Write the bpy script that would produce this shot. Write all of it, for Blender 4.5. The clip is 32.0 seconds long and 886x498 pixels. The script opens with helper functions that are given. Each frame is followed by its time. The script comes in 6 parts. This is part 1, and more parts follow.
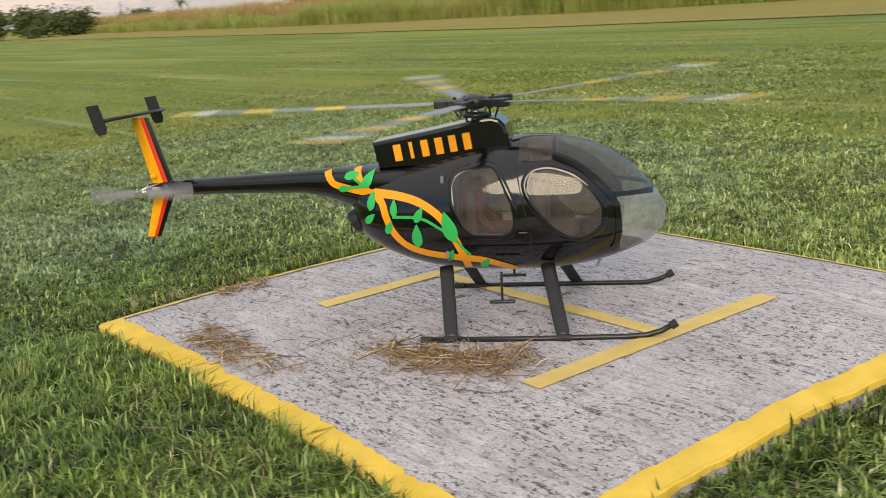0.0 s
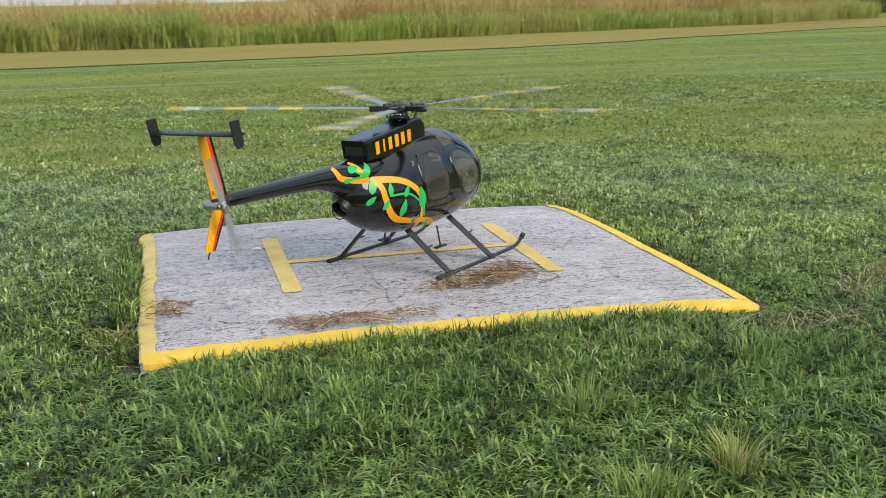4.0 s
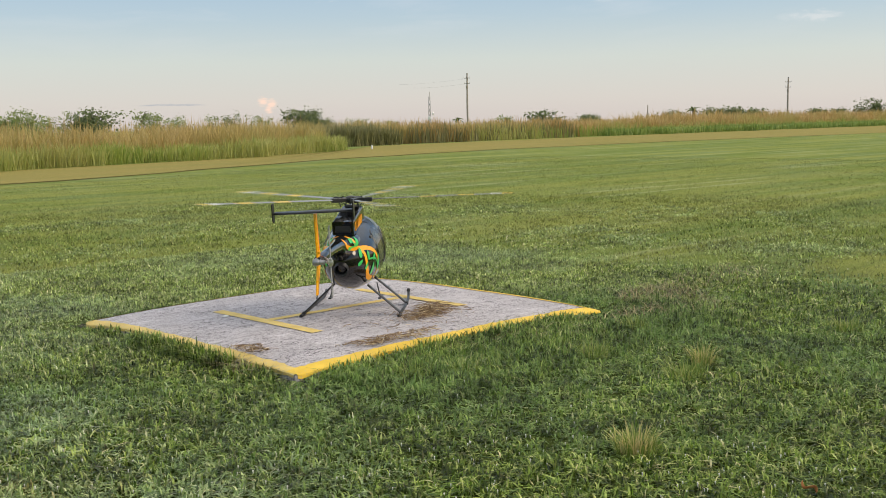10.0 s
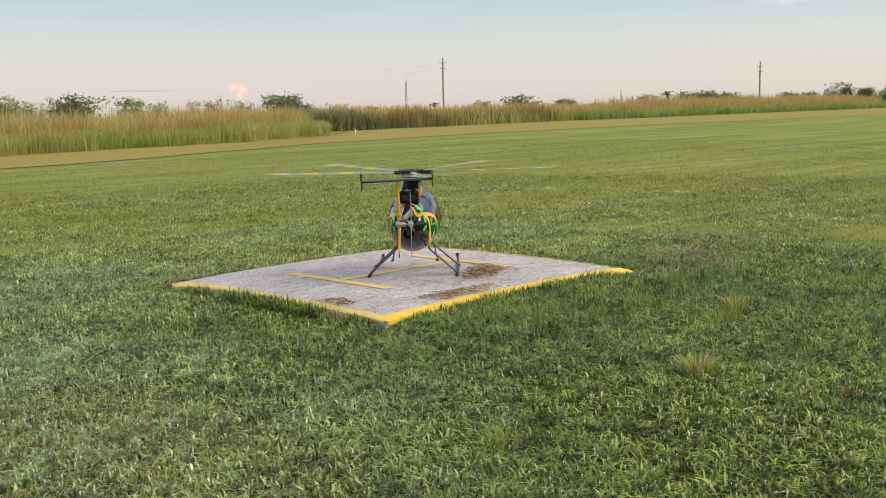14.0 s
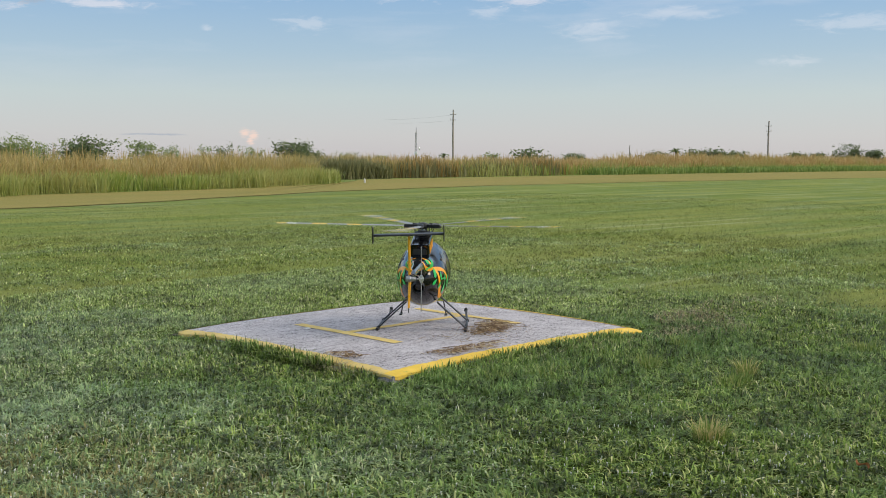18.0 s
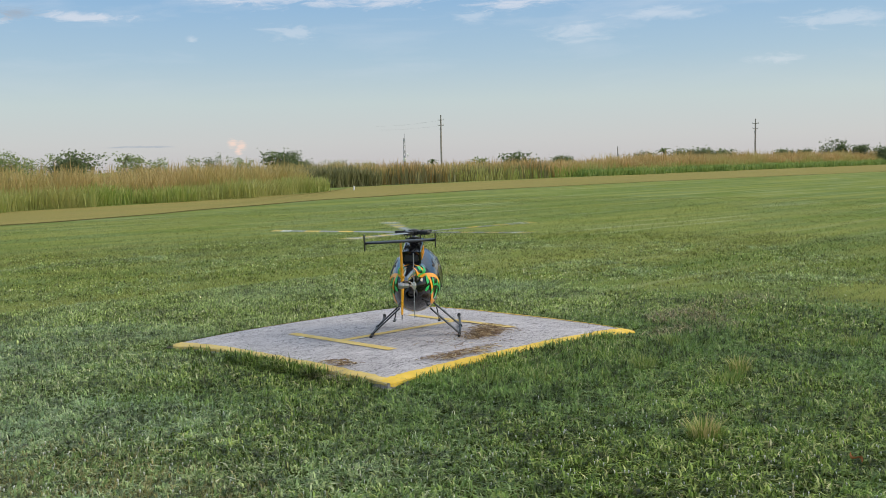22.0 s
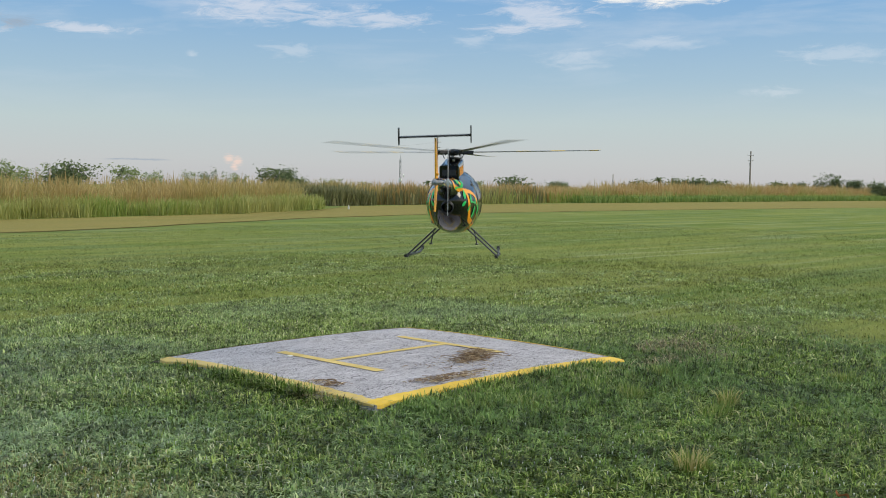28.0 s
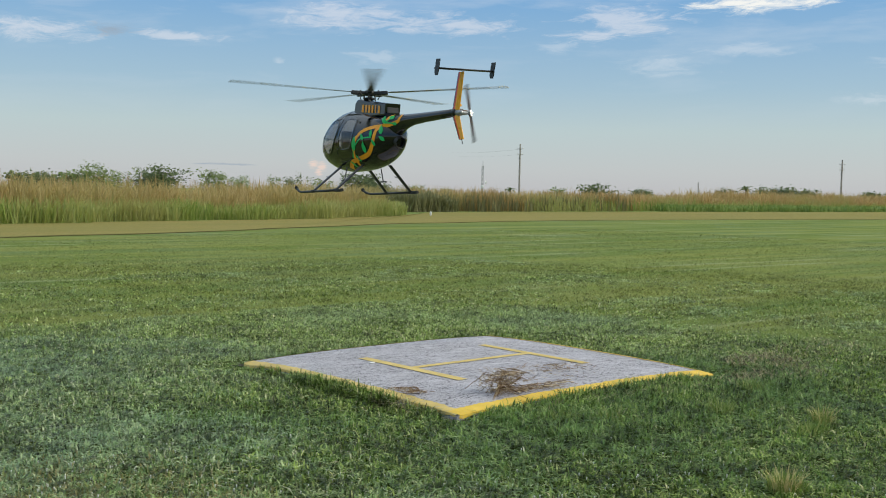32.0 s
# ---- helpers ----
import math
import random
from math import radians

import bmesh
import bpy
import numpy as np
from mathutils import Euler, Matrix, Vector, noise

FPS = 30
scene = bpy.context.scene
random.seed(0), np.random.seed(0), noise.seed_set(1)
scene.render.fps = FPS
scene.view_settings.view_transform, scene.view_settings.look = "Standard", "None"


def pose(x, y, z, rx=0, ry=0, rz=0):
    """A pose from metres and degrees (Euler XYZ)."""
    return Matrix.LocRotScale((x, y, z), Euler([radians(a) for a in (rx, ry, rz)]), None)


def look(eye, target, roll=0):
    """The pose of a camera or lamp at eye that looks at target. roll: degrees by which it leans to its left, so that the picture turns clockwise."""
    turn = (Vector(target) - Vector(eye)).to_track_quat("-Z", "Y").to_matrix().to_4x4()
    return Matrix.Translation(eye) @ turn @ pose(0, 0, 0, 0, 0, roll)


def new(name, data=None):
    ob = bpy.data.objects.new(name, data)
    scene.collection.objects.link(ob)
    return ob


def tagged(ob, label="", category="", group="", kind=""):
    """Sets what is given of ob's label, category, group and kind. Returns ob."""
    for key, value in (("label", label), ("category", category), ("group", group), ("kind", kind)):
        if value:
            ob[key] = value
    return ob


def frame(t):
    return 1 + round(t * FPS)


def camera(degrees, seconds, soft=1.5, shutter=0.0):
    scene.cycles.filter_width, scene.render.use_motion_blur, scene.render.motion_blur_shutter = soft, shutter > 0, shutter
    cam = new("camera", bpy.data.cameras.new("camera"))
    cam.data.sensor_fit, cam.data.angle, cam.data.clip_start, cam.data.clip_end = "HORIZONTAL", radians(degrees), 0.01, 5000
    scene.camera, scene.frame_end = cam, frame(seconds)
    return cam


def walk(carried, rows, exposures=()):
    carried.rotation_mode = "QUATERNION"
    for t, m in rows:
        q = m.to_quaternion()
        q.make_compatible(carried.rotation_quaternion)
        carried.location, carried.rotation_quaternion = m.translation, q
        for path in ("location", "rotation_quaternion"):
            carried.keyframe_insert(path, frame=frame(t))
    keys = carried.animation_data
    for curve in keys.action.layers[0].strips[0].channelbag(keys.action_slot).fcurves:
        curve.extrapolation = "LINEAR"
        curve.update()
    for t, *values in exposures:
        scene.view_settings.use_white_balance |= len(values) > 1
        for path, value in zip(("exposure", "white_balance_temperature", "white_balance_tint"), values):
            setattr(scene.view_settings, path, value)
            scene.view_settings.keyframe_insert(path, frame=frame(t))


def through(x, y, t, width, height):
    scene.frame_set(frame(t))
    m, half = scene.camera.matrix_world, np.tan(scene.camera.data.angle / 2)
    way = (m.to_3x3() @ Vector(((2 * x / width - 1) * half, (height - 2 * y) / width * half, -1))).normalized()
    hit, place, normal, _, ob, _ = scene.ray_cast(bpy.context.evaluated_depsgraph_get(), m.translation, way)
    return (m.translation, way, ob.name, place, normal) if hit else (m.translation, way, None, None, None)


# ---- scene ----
# ---- camera ----
cam = camera(45.79, 32.0, soft=0.9, shutter=0.3)
PATH = [
    (0, (4.260, -1.309, 1.249), (1.127, 0.989, 0.301), -4.72),
    (0.5, (3.831, -1.825, 1.267), (1.089, 0.931, 0.326), -5.26),
    (1, (3.409, -2.379, 1.321), (1.124, 0.768, 0.385), -5.56),
    (1.5, (2.819, -2.754, 1.366), (0.878, 0.619, 0.445), -3.13),
    (2, (2.300, -3.224, 1.347), (0.862, 0.409, 0.487), -3.99),
    (2.5, (1.773, -3.558, 1.281), (0.435, 0.107, 0.399), -3.25),
    (3, (1.174, -3.724, 1.338), (0.263, 0.063, 0.429), -2.85),
    (3.5, (0.694, -4.040, 1.379), (0.928, -0.160, 0.438), -1.94),
    (5.5, (-1.449, -4.015, 1.395), (0.355, -0.515, 0.689), -1.04),
    (6, (-1.948, -4.031, 1.385), (0.372, -0.816, 0.856), -1.03),
    (6.5, (-2.419, -4.225, 1.374), (-0.105, -1.010, 0.817), 1.57),
    (7, (-2.785, -4.533, 1.361), (-0.361, -1.410, 0.753), -2.06),
    (7.5, (-3.113, -4.529, 1.369), (-0.489, -1.559, 0.825), -3.10),
    (8, (-3.345, -4.551, 1.352), (-0.570, -1.720, 0.823), -2.90),
    (8.5, (-3.329, -4.566, 1.361), (-0.519, -1.763, 0.865), -2.11),
    (9, (-3.337, -4.579, 1.373), (-0.539, -1.761, 0.892), -1.56),
    (9.5, (-3.302, -4.570, 1.362), (-0.523, -1.733, 0.887), -1.35),
    (10, (-3.315, -4.582, 1.364), (-0.546, -1.735, 0.891), -1.07),
    (10.5, (-3.313, -4.579, 1.361), (-0.546, -1.728, 0.892), -0.78),
    (11, (-3.322, -4.586, 1.365), (-0.544, -1.745, 0.904), -0.29),
    (11.5, (-3.333, -4.575, 1.372), (-0.525, -1.763, 0.911), 0.10),
    (12, (-3.435, -4.615, 1.379), (-0.594, -1.839, 0.908), 0.33),
    (12.5, (-3.571, -4.700, 1.395), (-0.684, -1.976, 0.898), 0.54),
    (13, (-3.876, -4.896, 1.357), (-0.998, -2.185, 0.748), -0.14),
    (13.5, (-4.057, -4.860, 1.381), (-1.226, -2.101, 0.767), -1.14),
    (14, (-4.363, -4.778, 1.336), (-1.527, -2.008, 0.806), -1.27),
    (14.5, (-4.386, -4.752, 1.370), (-1.560, -1.959, 0.911), -0.41),
    (15, (-4.376, -4.764, 1.380), (-1.553, -1.958, 0.974), 0.14),
    (15.5, (-4.368, -4.767, 1.376), (-1.545, -1.956, 1.012), 0.59),
    (17.5, (-4.367, -4.740, 1.372), (-1.528, -1.943, 1.033), 0.67),
    (18, (-4.360, -4.734, 1.368), (-1.524, -1.935, 1.028), 0.27),
    (18.5, (-4.368, -4.728, 1.372), (-1.533, -1.927, 1.037), -0.16),
    (19, (-4.368, -4.738, 1.371), (-1.531, -1.936, 1.051), -0.58),
    (19.5, (-4.374, -4.745, 1.377), (-1.531, -1.947, 1.072), -0.85),
    (20, (-4.371, -4.742, 1.382), (-1.525, -1.946, 1.089), -1.05),
    (20.5, (-4.388, -4.741, 1.382), (-1.541, -1.946, 1.095), -1.11),
    (21, (-4.391, -4.744, 1.378), (-1.543, -1.950, 1.087), -1.20),
    (21.5, (-4.397, -4.746, 1.377), (-1.544, -1.959, 1.072), -1.19),
    (22, (-4.385, -4.752, 1.374), (-1.523, -1.976, 1.054), -1.19),
    (22.5, (-4.377, -4.751, 1.372), (-1.504, -1.987, 1.040), -1.06),
    (23, (-4.378, -4.746, 1.366), (-1.502, -1.988, 1.023), -0.92),
    (23.5, (-4.389, -4.749, 1.369), (-1.513, -1.990, 1.020), -0.74),
    (24, (-4.378, -4.742, 1.367), (-1.512, -1.973, 1.021), -0.64),
    (24.5, (-4.373, -4.733, 1.372), (-1.517, -1.952, 1.037), -0.41),
    (25, (-4.371, -4.729, 1.372), (-1.523, -1.939, 1.054), -0.21),
    (25.5, (-4.379, -4.745, 1.379), (-1.534, -1.949, 1.077), 0.06),
    (27.5, (-4.358, -4.744, 1.391), (-1.482, -1.975, 1.144), 0.70),
    (28, (-4.368, -4.747, 1.380), (-1.484, -1.987, 1.143), 0.68),
    (28.5, (-4.364, -4.733, 1.387), (-1.481, -1.969, 1.162), 0.67),
    (29, (-4.369, -4.744, 1.392), (-1.486, -1.979, 1.188), 0.72),
    (29.5, (-4.367, -4.744, 1.395), (-1.484, -1.976, 1.211), 0.74),
    (30, (-4.350, -4.742, 1.395), (-1.473, -1.969, 1.222), 0.86),
    (30.5, (-4.352, -4.737, 1.390), (-1.488, -1.951, 1.212), 1.04),
    (31, (-4.335, -4.723, 1.384), (-1.505, -1.902, 1.194), 1.17),
    (31.5, (-4.337, -4.697, 1.382), (-1.568, -1.818, 1.179), 1.24),
    (32, (-4.326, -4.670, 1.383), (-1.662, -1.693, 1.166), 1.19),
]
EXPOSURES = ((0, 0.16, 7300, 11), (1, 0.17, 6900, 10), (2, 0.22, 6700, 9), (3, 0.33, 6550, 7), (6, 0.35, 6850, 9), (7, 0.30, 7200, 11), (8, 0.29, 7500, 11), (10, 0.25, 7300, 10), (13, 0.16, 7200, 10), (14, 0.34, 7500, 11), (15, 0.27, 7250, 11), (18, 0.10, 6650, 8), (25, 0.09, 6550, 6), (28, 0.04, 6450, 5), (32, 0.0, 6350, 3))
walk(cam, [(t, look(eye, target, roll)) for t, eye, target, roll in PATH], EXPOSURES)


# ---- light and sky ----
def node(tree, kind, **values):
    n = tree.nodes.new(kind)
    for key, value in values.items():
        if key in n.inputs:
            n.inputs[key].default_value = value
    return n


def ramp(tree, source, stops, mode="LINEAR"):
    n = tree.nodes.new("ShaderNodeValToRGB")
    n.color_ramp.interpolation = mode
    while len(n.color_ramp.elements) < len(stops):
        n.color_ramp.elements.new(0.5)
    for e, (p, c) in zip(n.color_ramp.elements, stops):
        e.position = p
        e.color = (*c, 1) if len(c) == 3 else c
    tree.links.new(source, n.inputs[0])
    return n.outputs[0]


def calc(tree, op, a, b=0.0, c=None):
    n = tree.nodes.new("ShaderNodeMath")
    n.operation = op
    for i, v in enumerate((a, b) if c is None else (a, b, c)):
        if isinstance(v, (int, float)):
            n.inputs[i].default_value = v
        else:
            tree.links.new(v, n.inputs[i])
    return n.outputs[0]


def mixed(tree, fac, a, b, blend="MIX"):
    n = tree.nodes.new("ShaderNodeMixRGB")
    n.blend_type = blend
    for i, v in zip((0, 1, 2), (fac, a, b)):
        if isinstance(v, (int, float)):
            n.inputs[i].default_value = v
        elif isinstance(v, tuple):
            n.inputs[i].default_value = (*v, 1) if len(v) == 3 else v
        else:
            tree.links.new(v, n.inputs[i])
    return n.outputs[0]


SUN_AZ, SUN_EL = -48.0, 28.0
# clouds: azimuth, height, half width and half height in degrees
WHITE_CLOUDS = [(53.6, 9.25, 3.4, 0.75), (48.2, 8.95, 4.2, 0.55), (38.6, 9.2, 2.6, 0.85), (40.3, 8.55, 2.2, 0.35), (62.6, 7.85, 2.4, 0.28), (69.6, 7.8, 3.0, 0.6)]
FAINT_CLOUDS = [(51.9, 7.15, 1.7, 0.42), (42.2, 7.83, 0.9, 0.42), (32.4, 7.7, 2.8, 0.30), (36.4, 6.9, 2.2, 0.5), (23.4, 6.95, 2.4, 0.5), (26.5, 5.1, 1.3, 0.3), (57.2, 6.8, 0.3, 0.2)]
BRIGHT_CLOUDS = [(32.4, 9.95, 3.2, 0.42), (29.6, 10.3, 1.8, 0.5)]
GREY_CLOUDS = [(65.7, 8.0, 1.2, 0.30), (60.0, 1.25, 1.6, 0.06)]
PINK_CLOUDS = [(55.30, 1.36, 0.30, 0.24), (54.85, 1.22, 0.30, 0.26), (55.0, 0.95, 0.22, 0.25)]
LOW_CLOUDS = [(130.5, 0.9, 3.5, 1.0), (118.5, 1.2, 3.2, 1.1), (125.0, 1.0, 3.0, 0.6), (165, 1.0, 9.0, 0.8)]


def build_world():
    world = bpy.data.worlds.new("sky")
    scene.world = world
    world.use_nodes = True
    tr = world.node_tree
    tr.nodes.clear()
    out = tr.nodes.new("ShaderNodeOutputWorld")
    bg = tr.nodes.new("ShaderNodeBackground")
    tr.links.new(bg.outputs[0], out.inputs[0])
    sky = tr.nodes.new("ShaderNodeTexSky")
    sky.sky_type, sky.sun_disc = "NISHITA", False
    sky.sun_elevation, sky.sun_rotation = radians(SUN_EL), radians(90 - SUN_AZ)
    sky.dust_density, sky.air_density = 1.5, 1.0
    co = tr.nodes.new("ShaderNodeTexCoord")
    sep = tr.nodes.new("ShaderNodeSeparateXYZ")
    tr.links.new(co.outputs["Generated"], sep.inputs[0])
    z = calc(tr, "MAXIMUM", sep.outputs["Z"], 0.0)
    # haze and thin high cloud, from the lavender horizon up
    veil = ramp(tr, z, [(0.0, (0.600, 0.567, 0.600)), (0.022, (0.605, 0.605, 0.630)), (0.06, (0.545, 0.625, 0.660)), (0.10, (0.400, 0.545, 0.690)),
                        (0.19, (0.19, 0.40, 0.72)), (0.34, (0.40, 0.56, 0.82)), (0.6, (0.80, 0.88, 1.0)), (1.0, (1.0, 1.05, 1.1))])
    blue = mixed(tr, 1.0, sky.outputs[0], (0.1, 0.1, 0.1), "MULTIPLY")
    base = mixed(tr, 0.15, veil, blue)
    az = calc(tr, "MULTIPLY", calc(tr, "ARCTAN2", sep.outputs["Y"], sep.outputs["X"]), 180 / math.pi)
    el = calc(tr, "MULTIPLY", calc(tr, "ARCSINE", sep.outputs["Z"]), 180 / math.pi)
    # fine wisps everywhere above the haze
    com = tr.nodes.new("ShaderNodeCombineXYZ")
    tr.links.new(calc(tr, "MULTIPLY", az, 0.10), com.inputs[0])
    tr.links.new(calc(tr, "MULTIPLY", el, 0.55), com.inputs[1])
    n1 = node(tr, "ShaderNodeTexNoise", Scale=1.0, Detail=8.0, Roughness=0.6, Distortion=0.3)
    tr.links.new(com.outputs[0], n1.inputs["Vector"])
    wisp = ramp(tr, n1.outputs["Fac"], [(0.50, (0, 0, 0)), (0.78, (1, 1, 1))])
    base = mixed(tr, calc(tr, "MULTIPLY", calc(tr, "MULTIPLY", wisp, ramp(tr, z, [(0.05, (0, 0, 0)), (0.16, (1, 1, 1))])), 0.4), base, (0.74, 0.75, 0.82))
    # ragged edges for the larger clouds
    com2 = tr.nodes.new("ShaderNodeCombineXYZ")
    tr.links.new(calc(tr, "ADD", calc(tr, "MULTIPLY", az, 0.50), calc(tr, "MULTIPLY", el, 0.45)), com2.inputs[0])
    tr.links.new(calc(tr, "MULTIPLY", el, 2.1), com2.inputs[1])
    n2 = node(tr, "ShaderNodeTexNoise", Scale=1.0, Detail=9.0, Roughness=0.70, Distortion=0.7)
    tr.links.new(com2.outputs[0], n2.inputs["Vector"])
    wob = calc(tr, "MULTIPLY", calc(tr, "SUBTRACT", n2.outputs["Fac"], 0.5), 4.0)
    n3 = node(tr, "ShaderNodeTexNoise", Scale=4.5, Detail=4.0)
    tr.links.new(com2.outputs[0], n3.inputs["Vector"])
    wob_fine = calc(tr, "MULTIPLY", calc(tr, "SUBTRACT", n3.outputs["Fac"], 0.5), 1.6)

    def reach(a, e, sa, se):
        u = calc(tr, "DIVIDE", calc(tr, "SUBTRACT", az, a), sa)
        v = calc(tr, "DIVIDE", calc(tr, "SUBTRACT", el, e), se)
        return calc(tr, "SQRT", calc(tr, "ADD", calc(tr, "MULTIPLY", u, u), calc(tr, "MULTIPLY", v, v)))

    def cloud(spots, edge, colour, cover, soft=1.0):
        d = None
        for spot in spots:
            r = reach(*spot)
            d = r if d is None else calc(tr, "MINIMUM", d, r)
        m = ramp(tr, calc(tr, "MULTIPLY", calc(tr, "ADD", d, edge), 0.5), [(max(0.0, 0.5 - soft / 2), (1, 1, 1)), (0.62, (0, 0, 0))], "EASE")
        return mixed(tr, calc(tr, "MULTIPLY", m, cover), base, colour)
    base = cloud(WHITE_CLOUDS, wob, (0.84, 0.80, 0.85), 0.50)
    base = cloud(FAINT_CLOUDS, wob, (0.80, 0.80, 0.86), 0.30)
    base = cloud(BRIGHT_CLOUDS, wob, (1.0, 0.94, 0.90), 0.95)
    base = cloud(GREY_CLOUDS, wob, (0.34, 0.39, 0.48), 0.75)
    # pink-lit cumulus low over the trees
    base = cloud(PINK_CLOUDS, wob_fine, (0.90, 0.66, 0.57), 0.72, 0.8)
    base = cloud(LOW_CLOUDS, wob, (0.92, 0.76, 0.70), 0.65)
    tr.links.new(base, bg.inputs[0])
    bg.inputs[1].default_value = 1.0


build_world()
sun = new("sun", bpy.data.lights.new("sun", "SUN"))
sun.data.energy, sun.data.angle, sun.data.color = 2.2, radians(32), (1.0, 0.87, 0.70)
sun.matrix_world = look((0, 0, 30), (-math.cos(radians(SUN_AZ)) * math.cos(radians(SUN_EL)), -math.sin(radians(SUN_AZ)) * math.cos(radians(SUN_EL)), 30 - math.sin(radians(SUN_EL))))


# ---- materials ----
def material(name, rough=0.6, metal=0.0, spec=0.5):
    m = bpy.data.materials.new(name)
    m.use_nodes = True
    b = m.node_tree.nodes["Principled BSDF"]
    b.inputs["Roughness"].default_value, b.inputs["Metallic"].default_value = rough, metal
    b.inputs["Specular IOR Level"].default_value = spec
    return m, m.node_tree, b


def coords(tr, kind="Object"):
    return tr.nodes.new("ShaderNodeTexCoord").outputs[kind]


def noisy(tr, vec, scale, detail=4.0, rough=0.55, distort=0.0):
    n = node(tr, "ShaderNodeTexNoise", Scale=scale, Detail=detail, Roughness=rough, Distortion=distort)
    tr.links.new(vec, n.inputs["Vector"])
    return n.outputs["Fac"]


def stretched(tr, vec, sx, sy, sz, rz=0.0):
    n = tr.nodes.new("ShaderNodeMapping")
    n.inputs["Scale"].default_value = (sx, sy, sz)
    n.inputs["Rotation"].default_value = (0, 0, rz)
    tr.links.new(vec, n.inputs["Vector"])
    return n.outputs[0]


def bumped(tr, b, height, strength, distance=0.01):
    n = tr.nodes.new("ShaderNodeBump")
    n.inputs["Strength"].default_value, n.inputs["Distance"].default_value = strength, distance
    tr.links.new(height, n.inputs["Height"])
    tr.links.new(n.outputs[0], b.inputs["Normal"])


def plain(name, c, rough=0.5, metal=0.0, vary=0.15, scale=30.0, bump=0.0, spec=0.5, coat=0.0):
    m, tr, b = material(name, rough, metal, spec)
    v = coords(tr)
    f = calc(tr, "ADD", calc(tr, "MULTIPLY", noisy(tr, v, scale), 0.6), calc(tr, "MULTIPLY", noisy(tr, v, scale * 0.13), 0.4))
    lo, hi = tuple(x * (1 - vary) for x in c), tuple(min(1, x * (1 + vary)) for x in c)
    tr.links.new(ramp(tr, f, [(0.3, lo), (0.7, hi)]), b.inputs["Base Color"])
    tr.links.new(ramp(tr, noisy(tr, v, scale * 0.6), [(0.3, (rough * 0.8,) * 3), (0.7, (min(1, rough * 1.25),) * 3)]), b.inputs["Roughness"])
    b.inputs["Coat Weight"].default_value = coat
    b.inputs["Coat Roughness"].default_value = 0.05
    if bump:
        bumped(tr, b, noisy(tr, v, scale * 2), bump, 0.004)
    return m


def leafy(name, stops, rough=0.5, through=0.3, patch=None, patch_scale=0.4, tips=None, mottle=0.0, shine=0.25, rows=None):
    """Blades and leaves: one colour a blade, mixed with slow patches over the ground."""
    m, tr, b = material(name, rough, 0.0, shine)
    g = tr.nodes.new("ShaderNodeNewGeometry")
    c = ramp(tr, g.outputs["Random Per Island"], stops)
    if patch:
        f = ramp(tr, noisy(tr, coords(tr), patch_scale, 5.0), [(0.42, (0, 0, 0)), (0.62, (1, 1, 1))])
        c = mixed(tr, calc(tr, "MULTIPLY", f, 0.7), c, patch)
    if rows:
        for sx, sy, a, lo, hi, amount, tint in rows:
            f = noisy(tr, stretched(tr, coords(tr), sx, sy, 1, radians(a)), 1.0, 4.0)
            c = mixed(tr, calc(tr, "MULTIPLY", ramp(tr, f, [(lo, (0, 0, 0)), (hi, (1, 1, 1))]), amount), c, tint)
    # random tone from tuft to tuft, also standing in for the shading of lumps
    if mottle:
        f = calc(tr, "ADD", calc(tr, "ADD", calc(tr, "MULTIPLY", noisy(tr, coords(tr), 1.7, 3.0), 0.24), calc(tr, "MULTIPLY", noisy(tr, coords(tr), 8.0, 3.0), 0.33)), calc(tr, "MULTIPLY", noisy(tr, coords(tr), 27.0, 2.0), 0.43))
        k = ramp(tr, f, [(0.42, (1 - mottle,) * 3), (0.5, (1, 1, 1)), (0.58, (1 + 0.7 * mottle,) * 3)])
        c = mixed(tr, 1.0, c, k, "MULTIPLY")
    if tips:
        sep = tr.nodes.new("ShaderNodeSeparateXYZ")
        tr.links.new(coords(tr), sep.inputs[0])
        h = calc(tr, "ADD", sep.outputs["Z"], calc(tr, "MULTIPLY", calc(tr, "SUBTRACT", g.outputs["Random Per Island"], 0.5), 0.5))
        c = mixed(tr, ramp(tr, calc(tr, "DIVIDE", h, tips[1]), [(0.35, (0, 0, 0)), (0.85, (1, 1, 1))]), c, tips[0])
    tr.links.new(c, b.inputs["Base Color"])
    if through:
        t = tr.nodes.new("ShaderNodeBsdfTranslucent")
        tr.links.new(c, t.inputs[0])
        mx = tr.nodes.new("ShaderNodeMixShader")
        mx.inputs[0].default_value = through
        tr.links.new(b.outputs[0], mx.inputs[1])
        tr.links.new(t.outputs[0], mx.inputs[2])
        tr.links.new(mx.outputs[0], tr.nodes["Material Output"].inputs[0])
    return m


